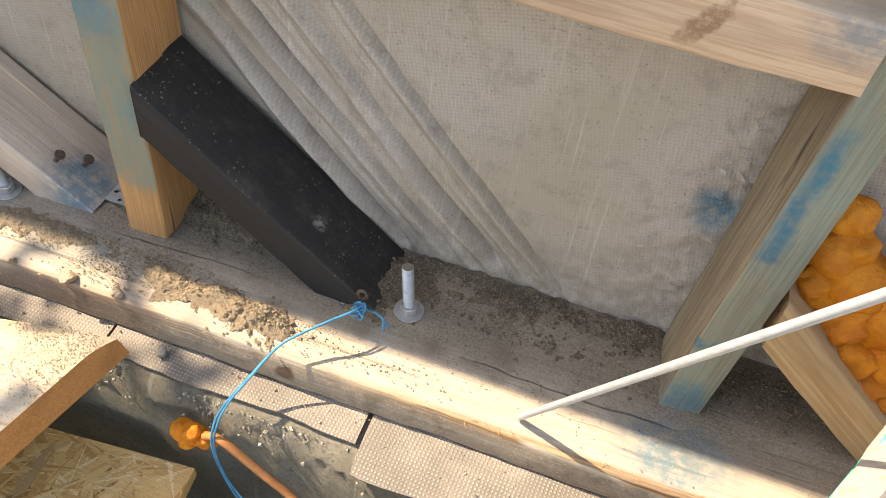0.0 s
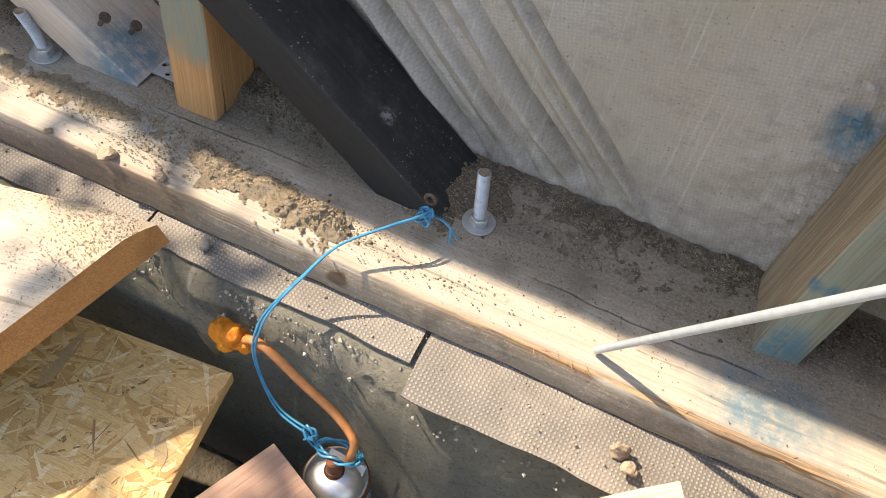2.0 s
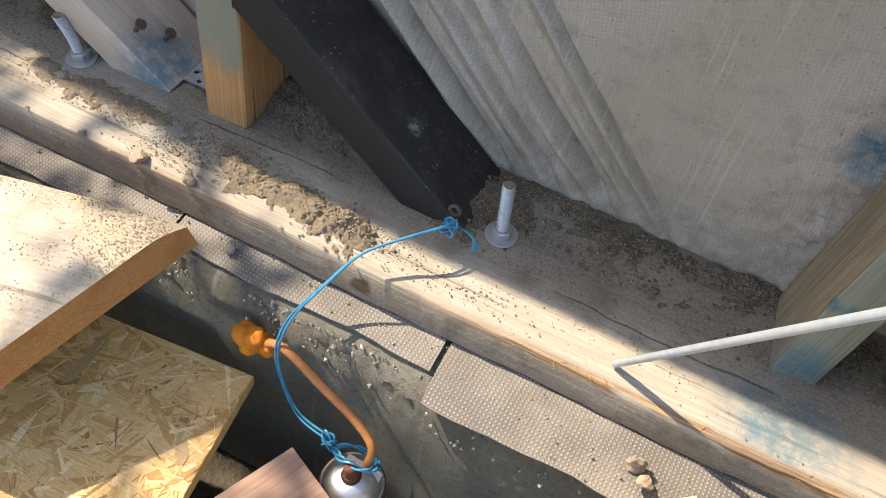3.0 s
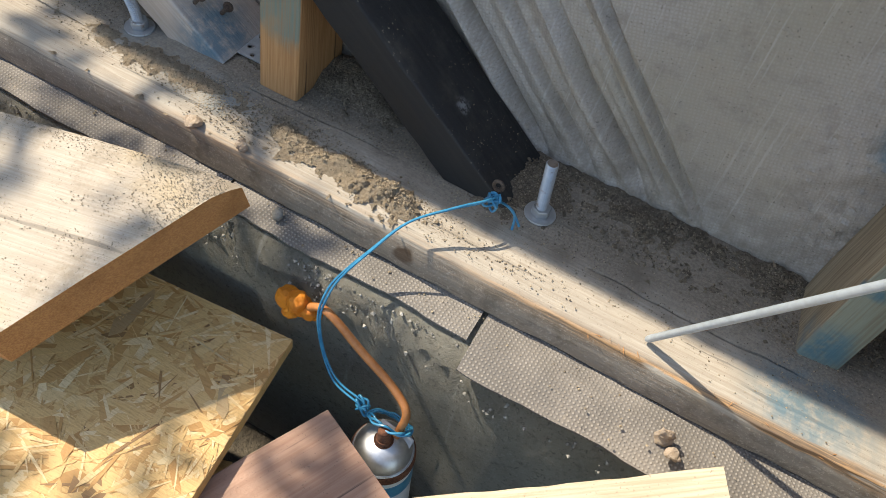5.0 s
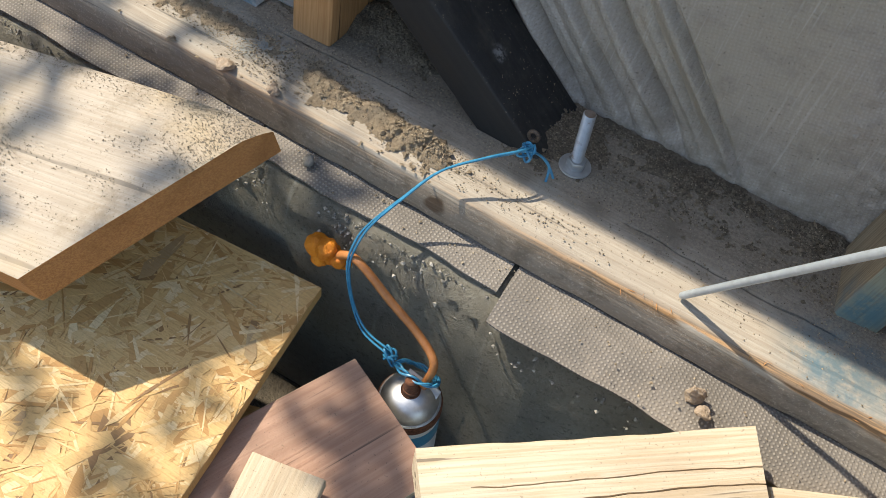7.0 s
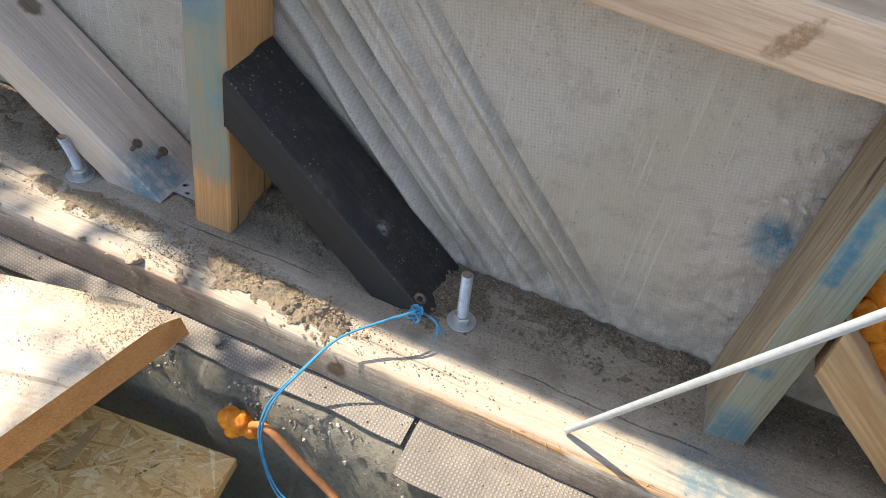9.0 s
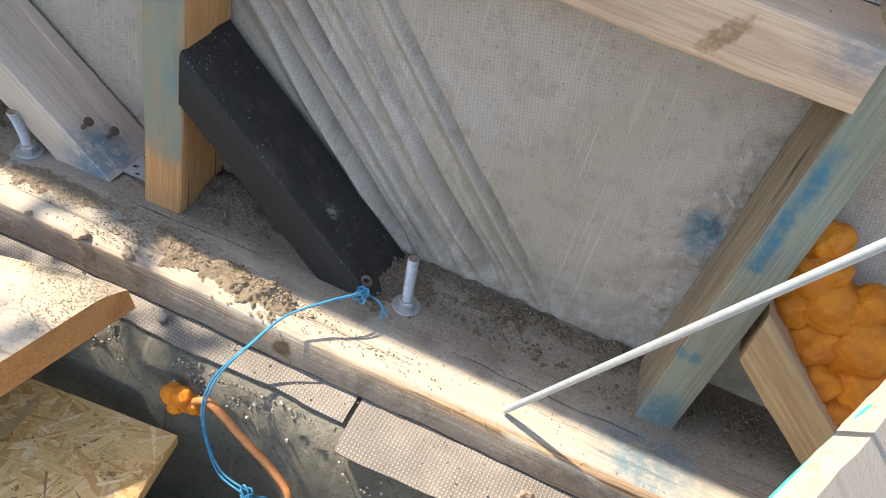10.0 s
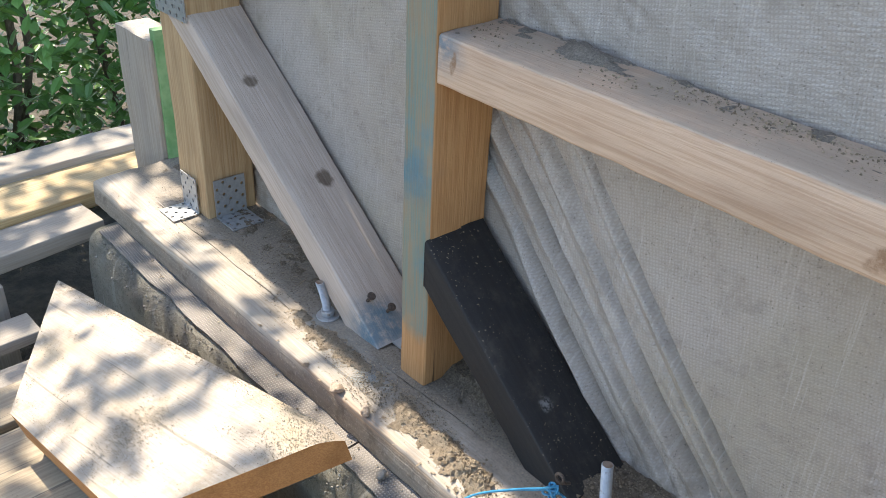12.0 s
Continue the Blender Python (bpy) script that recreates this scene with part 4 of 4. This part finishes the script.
def bracket(m, width, up, along, label, holes=True):
    """A perforated angle bracket: one leg on the ground plane, one standing up at y = 0."""
    bm = bmesh.new()
    t = 0.002
    def leg(n_u, n_v, put):
        for i in range(n_u):
            for j in range(n_v):
                c = [(i / n_u, j / n_v), ((i + 1) / n_u, j / n_v), ((i + 1) / n_u, (j + 1) / n_v), (i / n_u, (j + 1) / n_v)]
                outer = [bm.verts.new(put(*p)) for p in c]
                hole = (i + j) % 2 == 0
                if not hole:
                    bm.faces.new(outer)
                    continue
                mid = ((i + 0.5) / n_u, (j + 0.5) / n_v)
                ring = []
                for k in range(8):
                    a = math.pi * 2 * (k + 0.5) / 8 - math.pi * 0.75 - math.pi / 8
                    ring.append(bm.verts.new(put(mid[0] + 0.27 / n_u * math.cos(a), mid[1] + 0.27 / n_v * math.sin(a))))
                for k in range(4):
                    bm.faces.new((outer[k], outer[(k + 1) % 4], ring[(2 * k + 2) % 8], ring[2 * k + 1]))
                    bm.faces.new((outer[k], ring[2 * k + 1], ring[2 * k]))
    nu = max(2, int(width / 0.011))
    if up:
        leg(nu, max(2, int(up / 0.011)), lambda u, v: (u * width, 0, v * up))
    if along:
        leg(nu, max(2, int(along / 0.011)), lambda u, v: (u * width, -v * along, 0))
    bmesh.ops.remove_doubles(bm, verts=bm.verts, dist=1e-5)
    ret = bmesh.ops.solidify(bm, geom=bm.faces[:], thickness=-t)
    ob = part("angle_bracket", bm, M_ZINC)
    ob.matrix_world = m
    return tagged(ob, label, "bracket", "angle brackets")


bracket(frame_of((-0.972, 0.0965, 0.003), (1, 0, 0), (0, 1, 0)), 0.055, 0.065, 0.05, "perforated zinc angle bracket at the post's front")
bracket(frame_of((-0.8855, 0.112, 0.003), (0, 1, 0), (-1, 0, 0)), 0.06, 0.07, 0.06, "perforated zinc angle bracket at the post's side")
bracket(frame_of((-0.363, 0.125, 0.003), (0, 1, 0), (1, 0, 0)), 0.055, 0.05, 0.045, "zinc bracket half hidden behind a stud")
bracket(frame_of((-0.985, 0.097, 0.35), (1, 0, 0), (0, 1, 0)), 0.10, 0.05, 0.0, "perforated zinc plate across the post")


def build_nail(place, way, label):
    m = look(place, Vector(place) + Vector(way))
    ob = part("nail", lathe([(0.0026, 0.0), (0.0026, 0.016), (0.0062, 0.0165), (0.0064, 0.0185), (0.004, 0.019)], 12), M_NAIL)
    ob.matrix_world = m
    tagged(ob, label, "nail", "rusty nails")


NORMAL = Vector((0.595, 0, 0.804))
for x, y in ((-0.464, 0.124), (-0.443, 0.144)):
    z = 0.004 + 0.74 * (-0.408 - x)
    build_nail(Vector((x, y, z)) - NORMAL * 0.001, -NORMAL, "rusty bent nail driven into the brace")

rod_tip, rod_way = Vector((0.141, 0.024, 0.005)), Vector((0.36, -0.26, 0.90)).normalized()
rod = part("steel_rod", lathe([(0.0028, 0.0), (0.0034, 0.0015), (0.0037, 0.006), (0.0037, 0.80), (0.0033, 0.802)], 20), M_ROD)
rod.matrix_world = look(rod_tip, rod_tip - rod_way)
tagged(rod, "bright zinc steel rod standing on the sill", "rod")


# ---- wire, ring, spray can, foam ----
def build_wire():
    root = empty("blue_wire", Matrix.Translation((-0.058, 0.078, 0.03)))
    inv = root.matrix_world.inverted()
    run = [(-0.054, 0.068, 0.040), (-0.062, 0.052, 0.041), (-0.083, 0.030, 0.038), (-0.115, 0.002, 0.022), (-0.138, -0.030, -0.008), (-0.153, -0.062, -0.028), (-0.157, -0.078, -0.046), (-0.156, -0.087, -0.074), (-0.144, -0.092, -0.12), (-0.124, -0.097, -0.155), (-0.092, -0.102, -0.160)]
    for k, off in enumerate((Vector((0, 0, 0)), Vector((0.0030, 0.0015, 0.0030)))):
        part("strand", tube([inv @ (Vector(p) + off * (1 + 0.6 * math.sin(i * 1.3 + k))) for i, p in enumerate(run)], 0.0013), M_WIRE, root)
    knot = []
    for i in range(26):
        a = i * 0.85
        knot.append(Vector((-0.054 + 0.008 * math.cos(a) * (1 - i * 0.01), 0.064 + 0.005 * math.sin(a * 1.3), 0.037 + 0.007 * math.sin(a) + 0.003 * math.cos(i))))
    part("knot", tube([inv @ p for p in knot], 0.0014), M_WIRE, root)
    for k, end in enumerate(((-0.022, 0.075, 0.010), (-0.027, 0.070, 0.006))):
        part("tail", tube([inv @ Vector(p) for p in ((-0.054, 0.066, 0.040), (-0.040, 0.072, 0.033), (-0.030, 0.075, 0.022), end)], 0.0014), M_WIRE, root)
    loops = []
    for i in range(34):
        a = i * 0.62
        r = 0.025 + 0.004 * math.sin(i * 1.7)
        loops.append(Vector((-0.048 + 0.9 * r * math.cos(a), -0.110 + 0.6 * r * math.sin(a), -0.146 - 0.8 * r * math.sin(a) * 0.6 + 0.004 * math.sin(i * 2.3))))
    part("loop", tube([inv @ p for p in loops], 0.0013), M_WIRE, root)
    clump = [Vector((-0.085 + 0.008 * math.cos(i * 1.1), -0.104 + 0.006 * math.sin(i * 0.9), -0.157 + 0.008 * math.sin(i * 1.5))) for i in range(20)]
    part("knot", tube([inv @ p for p in clump], 0.0014), M_WIRE, root)
    tagged(root, "doubled blue plastic wire knotted at both ends", "wire")


build_wire()
ring = [Vector((-0.056 + 0.0052 * math.cos(a), 0.080, 0.045 + 0.006 * math.sin(a))) for a in (2 * math.pi * k / 12 for k in range(13))]
ring_root = empty("screw_eye", Matrix.Translation((-0.056, 0.08, 0.03)))
part("ring", tube([p - Vector((-0.056, 0.08, 0.03)) for p in ring], 0.0020), M_NAIL, ring_root)
part("shank", tube([(0, 0.0, 0.010), (0, 0.008, 0.002), (0, 0.020, -0.006)], 0.0020), M_NAIL, ring_root)
tagged(ring_root, "rusty screw eye in the black brace's foot", "screw eye")


def blob(bm, centre, r, squash=(1, 1, 1), seed=0):
    ret = bmesh.ops.create_icosphere(bm, subdivisions=4, radius=1)
    for v in ret["verts"]:
        d = v.co.normalized()
        k = r * (1 + 0.15 * noise.noise(d * 1.7 + Vector((seed, 0, 0))) + 0.05 * noise.noise(d * 4 + Vector((0, seed, 0))))
        v.co = Vector(centre) + Vector((d.x * k * squash[0], d.y * k * squash[1], d.z * k * squash[2]))


def build_foam_ball():
    bm = bmesh.new()
    c = Vector((-0.190, -0.072, -0.088))
    for k, (o, r) in enumerate((((-0.012, 0, 0.0), 0.013), ((0.002, -0.004, 0.008), 0.012), ((0.004, 0.002, -0.006), 0.012), ((0.017, -0.002, 0.000), 0.010), ((-0.004, -0.006, -0.009), 0.010), ((0.022, 0.002, -0.008), 0.007))):
        blob(bm, c + Vector(o), r, seed=k * 3.1)
    tagged(part("foam_lump", bm, M_FOAM), "small orange lump of cured foam on a tube end", "foam")


def build_foam_pile():
    bm = bmesh.new()
    for k, (x, y, z, r) in enumerate(((0.362, 0.165, 0.262, 0.024), (0.368, 0.160, 0.228, 0.030), (0.362, 0.152, 0.185, 0.025), (0.395, 0.156, 0.200, 0.033), (0.425, 0.158, 0.212, 0.026),
                                      (0.400, 0.146, 0.155, 0.029), (0.440, 0.152, 0.170, 0.036), (0.425, 0.140, 0.118, 0.030), (0.465, 0.146, 0.130, 0.034), (0.445, 0.134, 0.085, 0.028), (0.480, 0.142, 0.085, 0.028), (0.468, 0.132, 0.052, 0.022), (0.495, 0.140, 0.045, 0.022))):
        blob(bm, (x, y, z), r, (1, 0.8, 0.95), seed=k * 5.7)
    for v in bm.verts:
        d = noise.noise_vector(v.co * 42) * 0.006 + noise.noise_vector(v.co * 110) * 0.0022
        v.co += d
    tagged(part("cured_foam", bm, M_FOAM), "orange lumpy cured foam swelling over a brace", "foam")


def build_can():
    m = frame_of((-0.034, -0.110, -0.398), (1, 0, 0.05), (0, 1, 0.06)) @ Matrix.Scale(1.08, 4)
    root = empty("spray_can", m)
    part("body", lathe([(0.029, -0.048), (0.0315, -0.044), (0.0315, 0.190), (0.0305, 0.193)], 40), M_CANWHITE, root)
    part("band", lathe([(0.0319, 0.150), (0.0319, 0.176)], 40), M_CANBLUE, root, "blue printed band")
    part("rim", lathe([(0.0305, 0.187), (0.0330, 0.189), (0.0330, 0.198), (0.0315, 0.200), (0.0300, 0.200)], 40), M_OXIDE, root, "heavily rusted rolled rim")
    part("seam", lathe([(0.0299, 0.1995), (0.0312, 0.2012), (0.0299, 0.2028)], 40), M_ZINC, root, "thin bright metal seam")
    part("dome", lathe([(0.0300, 0.200), (0.029, 0.205), (0.0245, 0.213), (0.018, 0.219), (0.011, 0.221), (0.009, 0.2215)], 40), M_TIN, root, "bare shiny metal dome")
    part("valve", lathe([(0.0098, 0.2195), (0.0098, 0.2225), (0.0092, 0.2235), (0.0085, 0.2225), (0.0080, 0.228), (0.007, 0.228), (0.006, 0.243), (0.004, 0.245)], 24), M_OXIDE, root, "rusted valve cup")
    hose = [(-0.176, -0.074, -0.083), (-0.150, -0.080, -0.062), (-0.101, -0.087, -0.088), (-0.062, -0.093, -0.107), (-0.036, -0.104, -0.120), (-0.036, -0.112, -0.150), (-0.041, -0.112, -0.185)]
    inv = m.inverted()
    part("nozzle_tube", tube([inv @ Vector(p) for p in hose], 0.0042, 12), M_HOSE, root, "orange brown plastic nozzle tube")
    bm = plank_mesh(0.042, 0.010, 0.0012, bevel=0.0004, rough=0.0002)
    tag = part("trigger_wing", bm, M_TAG, root, "clear pale plastic trigger wing")
    tag.matrix_local = inv @ frame_of((-0.058, -0.118, -0.152), (0.90, 0.1, -0.4), (0.1, 0.9, 0.2))
    tagged(root, "rusty spray foam can leaning on the plinth", "spray can")


build_foam_ball()
build_foam_pile()
build_can()

board("leaning_board", 0.93, 0.30, 0.030, frame_of((0.338, -0.196, 0.281), (0.75, -0.35, -0.72), (0.085, 0.163, 0)) @ Matrix.Translation((0, 0, -0.030)), M_SLAB,
      "rough grey board leaning in the sun, cord along its end", "board", seed=70, rough=0.0015)
cord = [(0.318, -0.192, 0.252), (0.340, -0.148, 0.256), (0.366, -0.099, 0.254), (0.394, -0.045, 0.258), (0.425, 0.015, 0.254)]
cord_root = empty("green_cord", Matrix.Translation((0.366, -0.099, 0.254)))
part("cord", tube([Vector(p) - Vector((0.366, -0.099, 0.254)) for p in cord], 0.0022), M_GREEN, cord_root)
spur = [(0.366, -0.099, 0.254), (0.380, -0.078, 0.262), (0.393, -0.052, 0.268), (0.425, -0.016, 0.268)]
part("loose_end", tube([Vector(p) - Vector((0.366, -0.099, 0.254)) for p in spur], 0.0018), M_GREEN, cord_root)
tagged(cord_root, "bright green plastic cord on the leaning board", "cord")

# ---- soil, sand and pebbles ----
def soil_height(x, y):
    """Depth of the soil lying on the sill, thick towards the wall."""
    h = 0.0075 * fbm(x * 10, y * 14, 21) + 0.0042 * fbm(x * 45, y * 45, 22)
    h += 0.011 * min(max((y - 0.118) / 0.075, -1.5), 0.6)
    h += 0.009 * math.exp(-((x + 0.085) / 0.07) ** 2 - ((y - 0.12) / 0.04) ** 2)
    h += 0.012 * math.exp(-((x + 0.27) / 0.06) ** 2 - ((y - 0.17) / 0.04) ** 2)
    h += 0.0016 * fbm(x * 170, y * 170, 23, 2)
    h -= 0.010 * max(0.0, min(1, (x - 0.24) * 8)) + 0.004
    return h


tagged(part("soil_layer", height_sheet(-1.12, 0.95, 0.02, 0.197, 0.0028, lambda x, y: soil_height(x, y) if soil_height(x, y) > -0.003 else None), M_SOIL),
       "crumbly brown soil lying along the sill", "soil", kind="stuff")


def sand_height(x, y):
    ridge = 0.048 - 0.12 * (x + 0.25) + 0.008 * fbm(x * 14, 0, 33)
    h = 0.010 * math.exp(-((y - ridge) / 0.016) ** 2) * max(0.0, 1 - ((x + 0.215) / 0.10) ** 4)
    h += 0.013 * math.exp(-((x + 0.150) / 0.020) ** 2 - ((y - 0.038) / 0.012) ** 2)
    h += 0.007 * math.exp(-((x + 0.47) / 0.12) ** 2 - ((y - 0.062) / 0.018) ** 2)
    return h * (1 + 0.8 * fbm(x * 30, y * 30, 31)) + 0.0036 * fbm(x * 70, y * 70, 32) + 0.0016 * fbm(x * 200, y * 200, 34) - 0.0034


tagged(part("sand_heap", height_sheet(-0.62, -0.10, 0.0, 0.10, 0.0025, lambda x, y: sand_height(x, y) if sand_height(x, y) > -0.002 else None), M_SAND),
       "low heap of dry sandy soil on the sill", "sand", kind="stuff")


def on_sill(rng):
    x, y = rng.uniform(-1.1, 0.6), 0.02 + 0.17 * rng.random() ** 0.6
    dense = noise.noise(Vector((x * 9, y * 16, 3))) + (y - 0.09) * 8
    if dense < rng.uniform(-0.5, 0.7):
        return None
    return x, y, max(0.0, soil_height(x, y), sand_height(x, y) if x < -0.1 and y < 0.1 else 0) + 0.0004


def scatter(name, mesh, material, label):
    mesh.materials.append(material)
    ob = new(name, mesh)
    tagged(ob, label, name.replace("_", " "), kind="stuff")


scatter("soil_crumbs", chips(42000, on_sill, 0.00085, 0.7, random.Random(3)), M_GRIT, "loose soil crumbs and grit on the sill")
scatter("straw_bits", chips(700, on_sill, 0.0011, 0.5, random.Random(4), long=5.0), M_SAND, "tiny dry straw bits among the soil")


scatter("plank_crumbs", chips(60000, on_plank, 0.0007, 0.6, random.Random(16)), M_PLANKDIRT, "dry soil crumbs caked on the loose plank")


def on_sand(rng):
    x, y = rng.gauss(-0.26, 0.14), rng.gauss(0.052, 0.018)
    if y < 0.012 or noise.noise(Vector((x * 12, y * 30, 7))) < rng.uniform(-0.6, 0.3):
        return None
    return x, y, max(0.0, sand_height(x, y)) + 0.0003


def on_mound(rng):
    x, y = rng.gauss(-0.155, 0.022), rng.gauss(0.040, 0.010)
    return x, y, max(0.0, sand_height(x, y)) + 0.0008


scatter("sand_clods", chips(160, on_mound, 0.0030, 0.8, random.Random(29)), M_SAND, "sandy clods on the end of the heap")
scatter("sand_grains", chips(9000, on_sand, 0.0010, 0.8, random.Random(19)), M_CRUMB, "sandy grains round the low heap")


def by_wall(rng):
    x, y = rng.uniform(-0.30, 0.42), 0.19 - abs(rng.gauss(0, 0.035))
    if y < 0.09 or noise.noise(Vector((x * 13, y * 20, 11))) < rng.uniform(-0.5, 0.4):
        return None
    return x, y, max(0.0, soil_height(x, y)) + 0.0006


scatter("soil_clods", chips(3600, by_wall, 0.0024, 0.8, random.Random(23)), M_CLOD, "dark earth clods lying along the wall membrane")


def on_felt(rng):
    x = rng.uniform(-1.0, 0.6)
    return x, rng.uniform(-0.062 if x > 0 else -0.032, -0.004), -0.049


scatter("felt_grit", chips(260, on_felt, 0.0014, 0.7, random.Random(17)), M_CRUMB, "grit and crumbs on the felt strips")


def on_front(rng):
    x, y = rng.uniform(-1.1, 0.7), rng.uniform(0.012, 0.08)
    return x, y, 0.0004


scatter("front_grit", chips(420, on_front, 0.0009, 0.7, random.Random(18)), M_CRUMB, "fine grit on the sill's sunlit edge")


def on_torn_edge(rng):
    x = rng.uniform(0.02, 0.50)
    return x, rng.uniform(0.001, 0.010), -0.001 - 0.006 * rng.random()


scatter("wood_splinters", chips(60, on_torn_edge, 0.0005, 0.6, random.Random(27), long=8.0), M_PLANK_END, "torn wood splinters on the sill's edge")


def on_girt(rng):
    x, y = rng.uniform(-0.30, 0.27), 0.11 + 0.08 * rng.random() ** 0.6
    if noise.noise(Vector((x * 14, y * 25, 9))) + (y - 0.15) * 9 < rng.uniform(-0.3, 0.6):
        return None
    return x, y, 0.4795 - 0.012 * (x + 0.309)


scatter("rail_crumbs", chips(2600, on_girt, 0.0013, 0.7, random.Random(6)), M_CRUMB, "soil crumbs lying on the rail")


def girt_soil(x, y):
    h = 0.0045 * fbm(x * 22, y * 30, 41) + 0.0022 * fbm(x * 80, y * 80, 42) + 0.0012 * fbm(x * 190, y * 190, 43, 2) + 0.012 * math.exp(-((x + 0.17) / 0.035) ** 2 - ((y - 0.175) / 0.02) ** 2) - 0.0022 + 0.06 * (y - 0.165)
    return 0.479 - 0.012 * (x + 0.309) + h if h > -0.002 else None


tagged(part("rail_soil", height_sheet(-0.30, 0.275, 0.115, 0.194, 0.003, girt_soil), M_RAILSOIL), "thin dusty soil heaps lying on the rail", "soil", kind="stuff")


def on_ledge(rng):
    x = rng.uniform(-1.05, 0.25)
    drop = rng.random() ** 1.5
    y = -0.041 - 0.016 * drop - (0.012 if x > 0 else 0)
    if noise.noise(Vector((x * 14, 5, 3))) < rng.uniform(-0.5, 0.5):
        return None
    return x, y, -0.060 - 0.045 * drop


scatter("pebbles", chips(1300, on_ledge, 0.0022, 0.8, random.Random(8)), M_STONE, "pale pebbles exposed at the concrete edge")


def stone(place, r, squash, label, seed, material=None):
    bm = bmesh.new()
    blob(bm, place, r, squash, seed)
    for v in bm.verts:
        v.co += noise.noise_vector(v.co * 90 + Vector((seed * 3, 0, 0))) * r * 0.5 + noise.noise_vector(v.co * 280) * r * 0.16
    tagged(part("stone", bm, material or M_CLAY), label, "stone", "small stones")


stone((0.198, -0.034, -0.041), 0.010, (0.75, 0.4, 1.25), "small upright clay lump on the felt", 1)
stone((0.209, -0.046, -0.043), 0.0065, (1.2, 1, 0.7), "small clay lump on the felt", 2)
stone((-0.255, -0.014, -0.045), 0.006, (1, 1, 0.8), "small pale stone on the felt", 3, M_STONE)
stone((-0.378, 0.008, 0.002), 0.008, (1.2, 1, 0.5), "small clay lump on the sill", 4)
stone((-0.316, 0.008, 0.003), 0.006, (1, 1, 0.8), "small brown stone on the sill", 5)


# ---- hedge and the tree that dapples the light ----
def leaves(count, place, size, seed):
    rng = random.Random(seed)
    verts, faces = [], []
    for _ in range(count):
        p = place(rng)
        if p is None:
            continue
        s = size * rng.uniform(0.6, 1.3)
        turn = Euler((rng.uniform(-0.9, 0.9), rng.uniform(-0.9, 0.9), rng.uniform(0, 6.3))).to_matrix()
        base = len(verts)
        for c in ((-1, 0, 0), (-0.4, 0.42, 0.06), (0.3, 0.36, 0.03), (1, 0, -0.1), (0.3, -0.36, 0.03), (-0.4, -0.42, 0.06), (0, 0, -0.05)):
            v = turn @ (Vector(c) * s)
            verts.append(tuple(Vector(p) + v))
        faces += [(base + a, base + b, base + 6) for a, b in ((0, 1), (1, 2), (2, 3), (3, 4), (4, 5), (5, 0))]
    mesh = bpy.data.meshes.new("leaves")
    mesh.from_pydata(verts, [], faces)
    mesh.materials.append(M_LEAF)
    return mesh


def in_hedge(rng):
    y, z = rng.uniform(-2.0, 2.4), rng.uniform(-0.45, 1.1)
    x = -1.78 - max(0.0, z - 0.10) * 0.9 - rng.random() ** 1.6 * 1.0 + 0.25 * noise.noise(Vector((y * 1.5, z * 1.5, 4)))
    if noise.noise(Vector((x * 2, y * 2.5, z * 2.5))) < -0.35:
        return None
    return x, y, z


hedge = empty("hedge", Matrix.Translation((-2.3, 0.2, -0.46)))
crown = new("crown", leaves(42000, in_hedge, 0.027, 11))
crown.parent, crown.matrix_parent_inverse = hedge, hedge.matrix_world.inverted()
stems = bmesh.new()
rng = random.Random(12)
for k in range(26):
    y = rng.uniform(-2, 2.5)
    join_into(stems, tube([(-2.3, y, -0.5), (-2.3 + rng.uniform(-0.2, 0.3), y + rng.uniform(-0.2, 0.2), 0.2), (-2.7 + rng.uniform(-0.3, 0.3), y + rng.uniform(-0.5, 0.5), 1.0)], 0.014, 6, taper=0.4))
twigs = part("undergrowth", stems, M_BARK)
twigs.parent, twigs.matrix_parent_inverse = hedge, hedge.matrix_world.inverted()
tagged(hedge, "dense green leafy hedge behind the stacked boards", "hedge")


def in_canopy(rng):
    """A spot in the tree's crown, thin enough for the sun to come through in flecks."""
    z = rng.uniform(1.35, 2.3)
    u, v = rng.uniform(-2.5, -0.12), rng.uniform(-1.0, 0.6)
    gap = noise.noise(Vector((u * 9, v * 9, 5))) * 0.8 + noise.noise(Vector((u * 20, v * 20, 6))) * 0.5
    thick = (0.06 if u < -0.42 else 0.0) + (0.09 if u < -0.78 else 0.0) + (0.12 if u < -1.05 else 0.0) - (0.12 if v > -0.02 and -0.62 < u < -0.25 else 0.0) + (0.20 if v < -0.30 and u < -0.25 else 0.0) - (0.05 if -0.30 < v < -0.04 and u > -0.78 else 0.0)
    if gap < CANOPY_GAP - thick:
        return None
    return u - 0.80 * z, v + 0.043 * z, z


CANOPY_GAP = -0.02
tree = empty("tree", Matrix.Translation((-3.9, 1.6, -0.46)))
top = new("crown", leaves(5200, in_canopy, 0.033, 13))
top.parent, top.matrix_parent_inverse = tree, tree.matrix_world.inverted()
limbs = bmesh.new()
join_into(limbs, tube([(-3.9, 1.6, -0.5), (-3.85, 1.5, 0.6), (-3.6, 1.2, 1.6), (-3.2, 0.6, 2.1)], 0.07, 10, taper=0.35))
for k in range(9):
    y = rng.uniform(-0.8, 0.6)
    join_into(limbs, tube([(-3.5, 1.1, 1.7), (-3.2, 0.6 + 0.3 * y, 1.9), (-2.9 + rng.uniform(-0.3, 0.3), y, 1.8 + rng.uniform(-0.2, 0.3))], 0.012, 6, taper=0.25))
wood_part = part("trunk", limbs, M_BARK)
wood_part.parent, wood_part.matrix_parent_inverse = tree, tree.matrix_world.inverted()
tagged(tree, "leafy garden tree that dapples the sunlight", "tree")
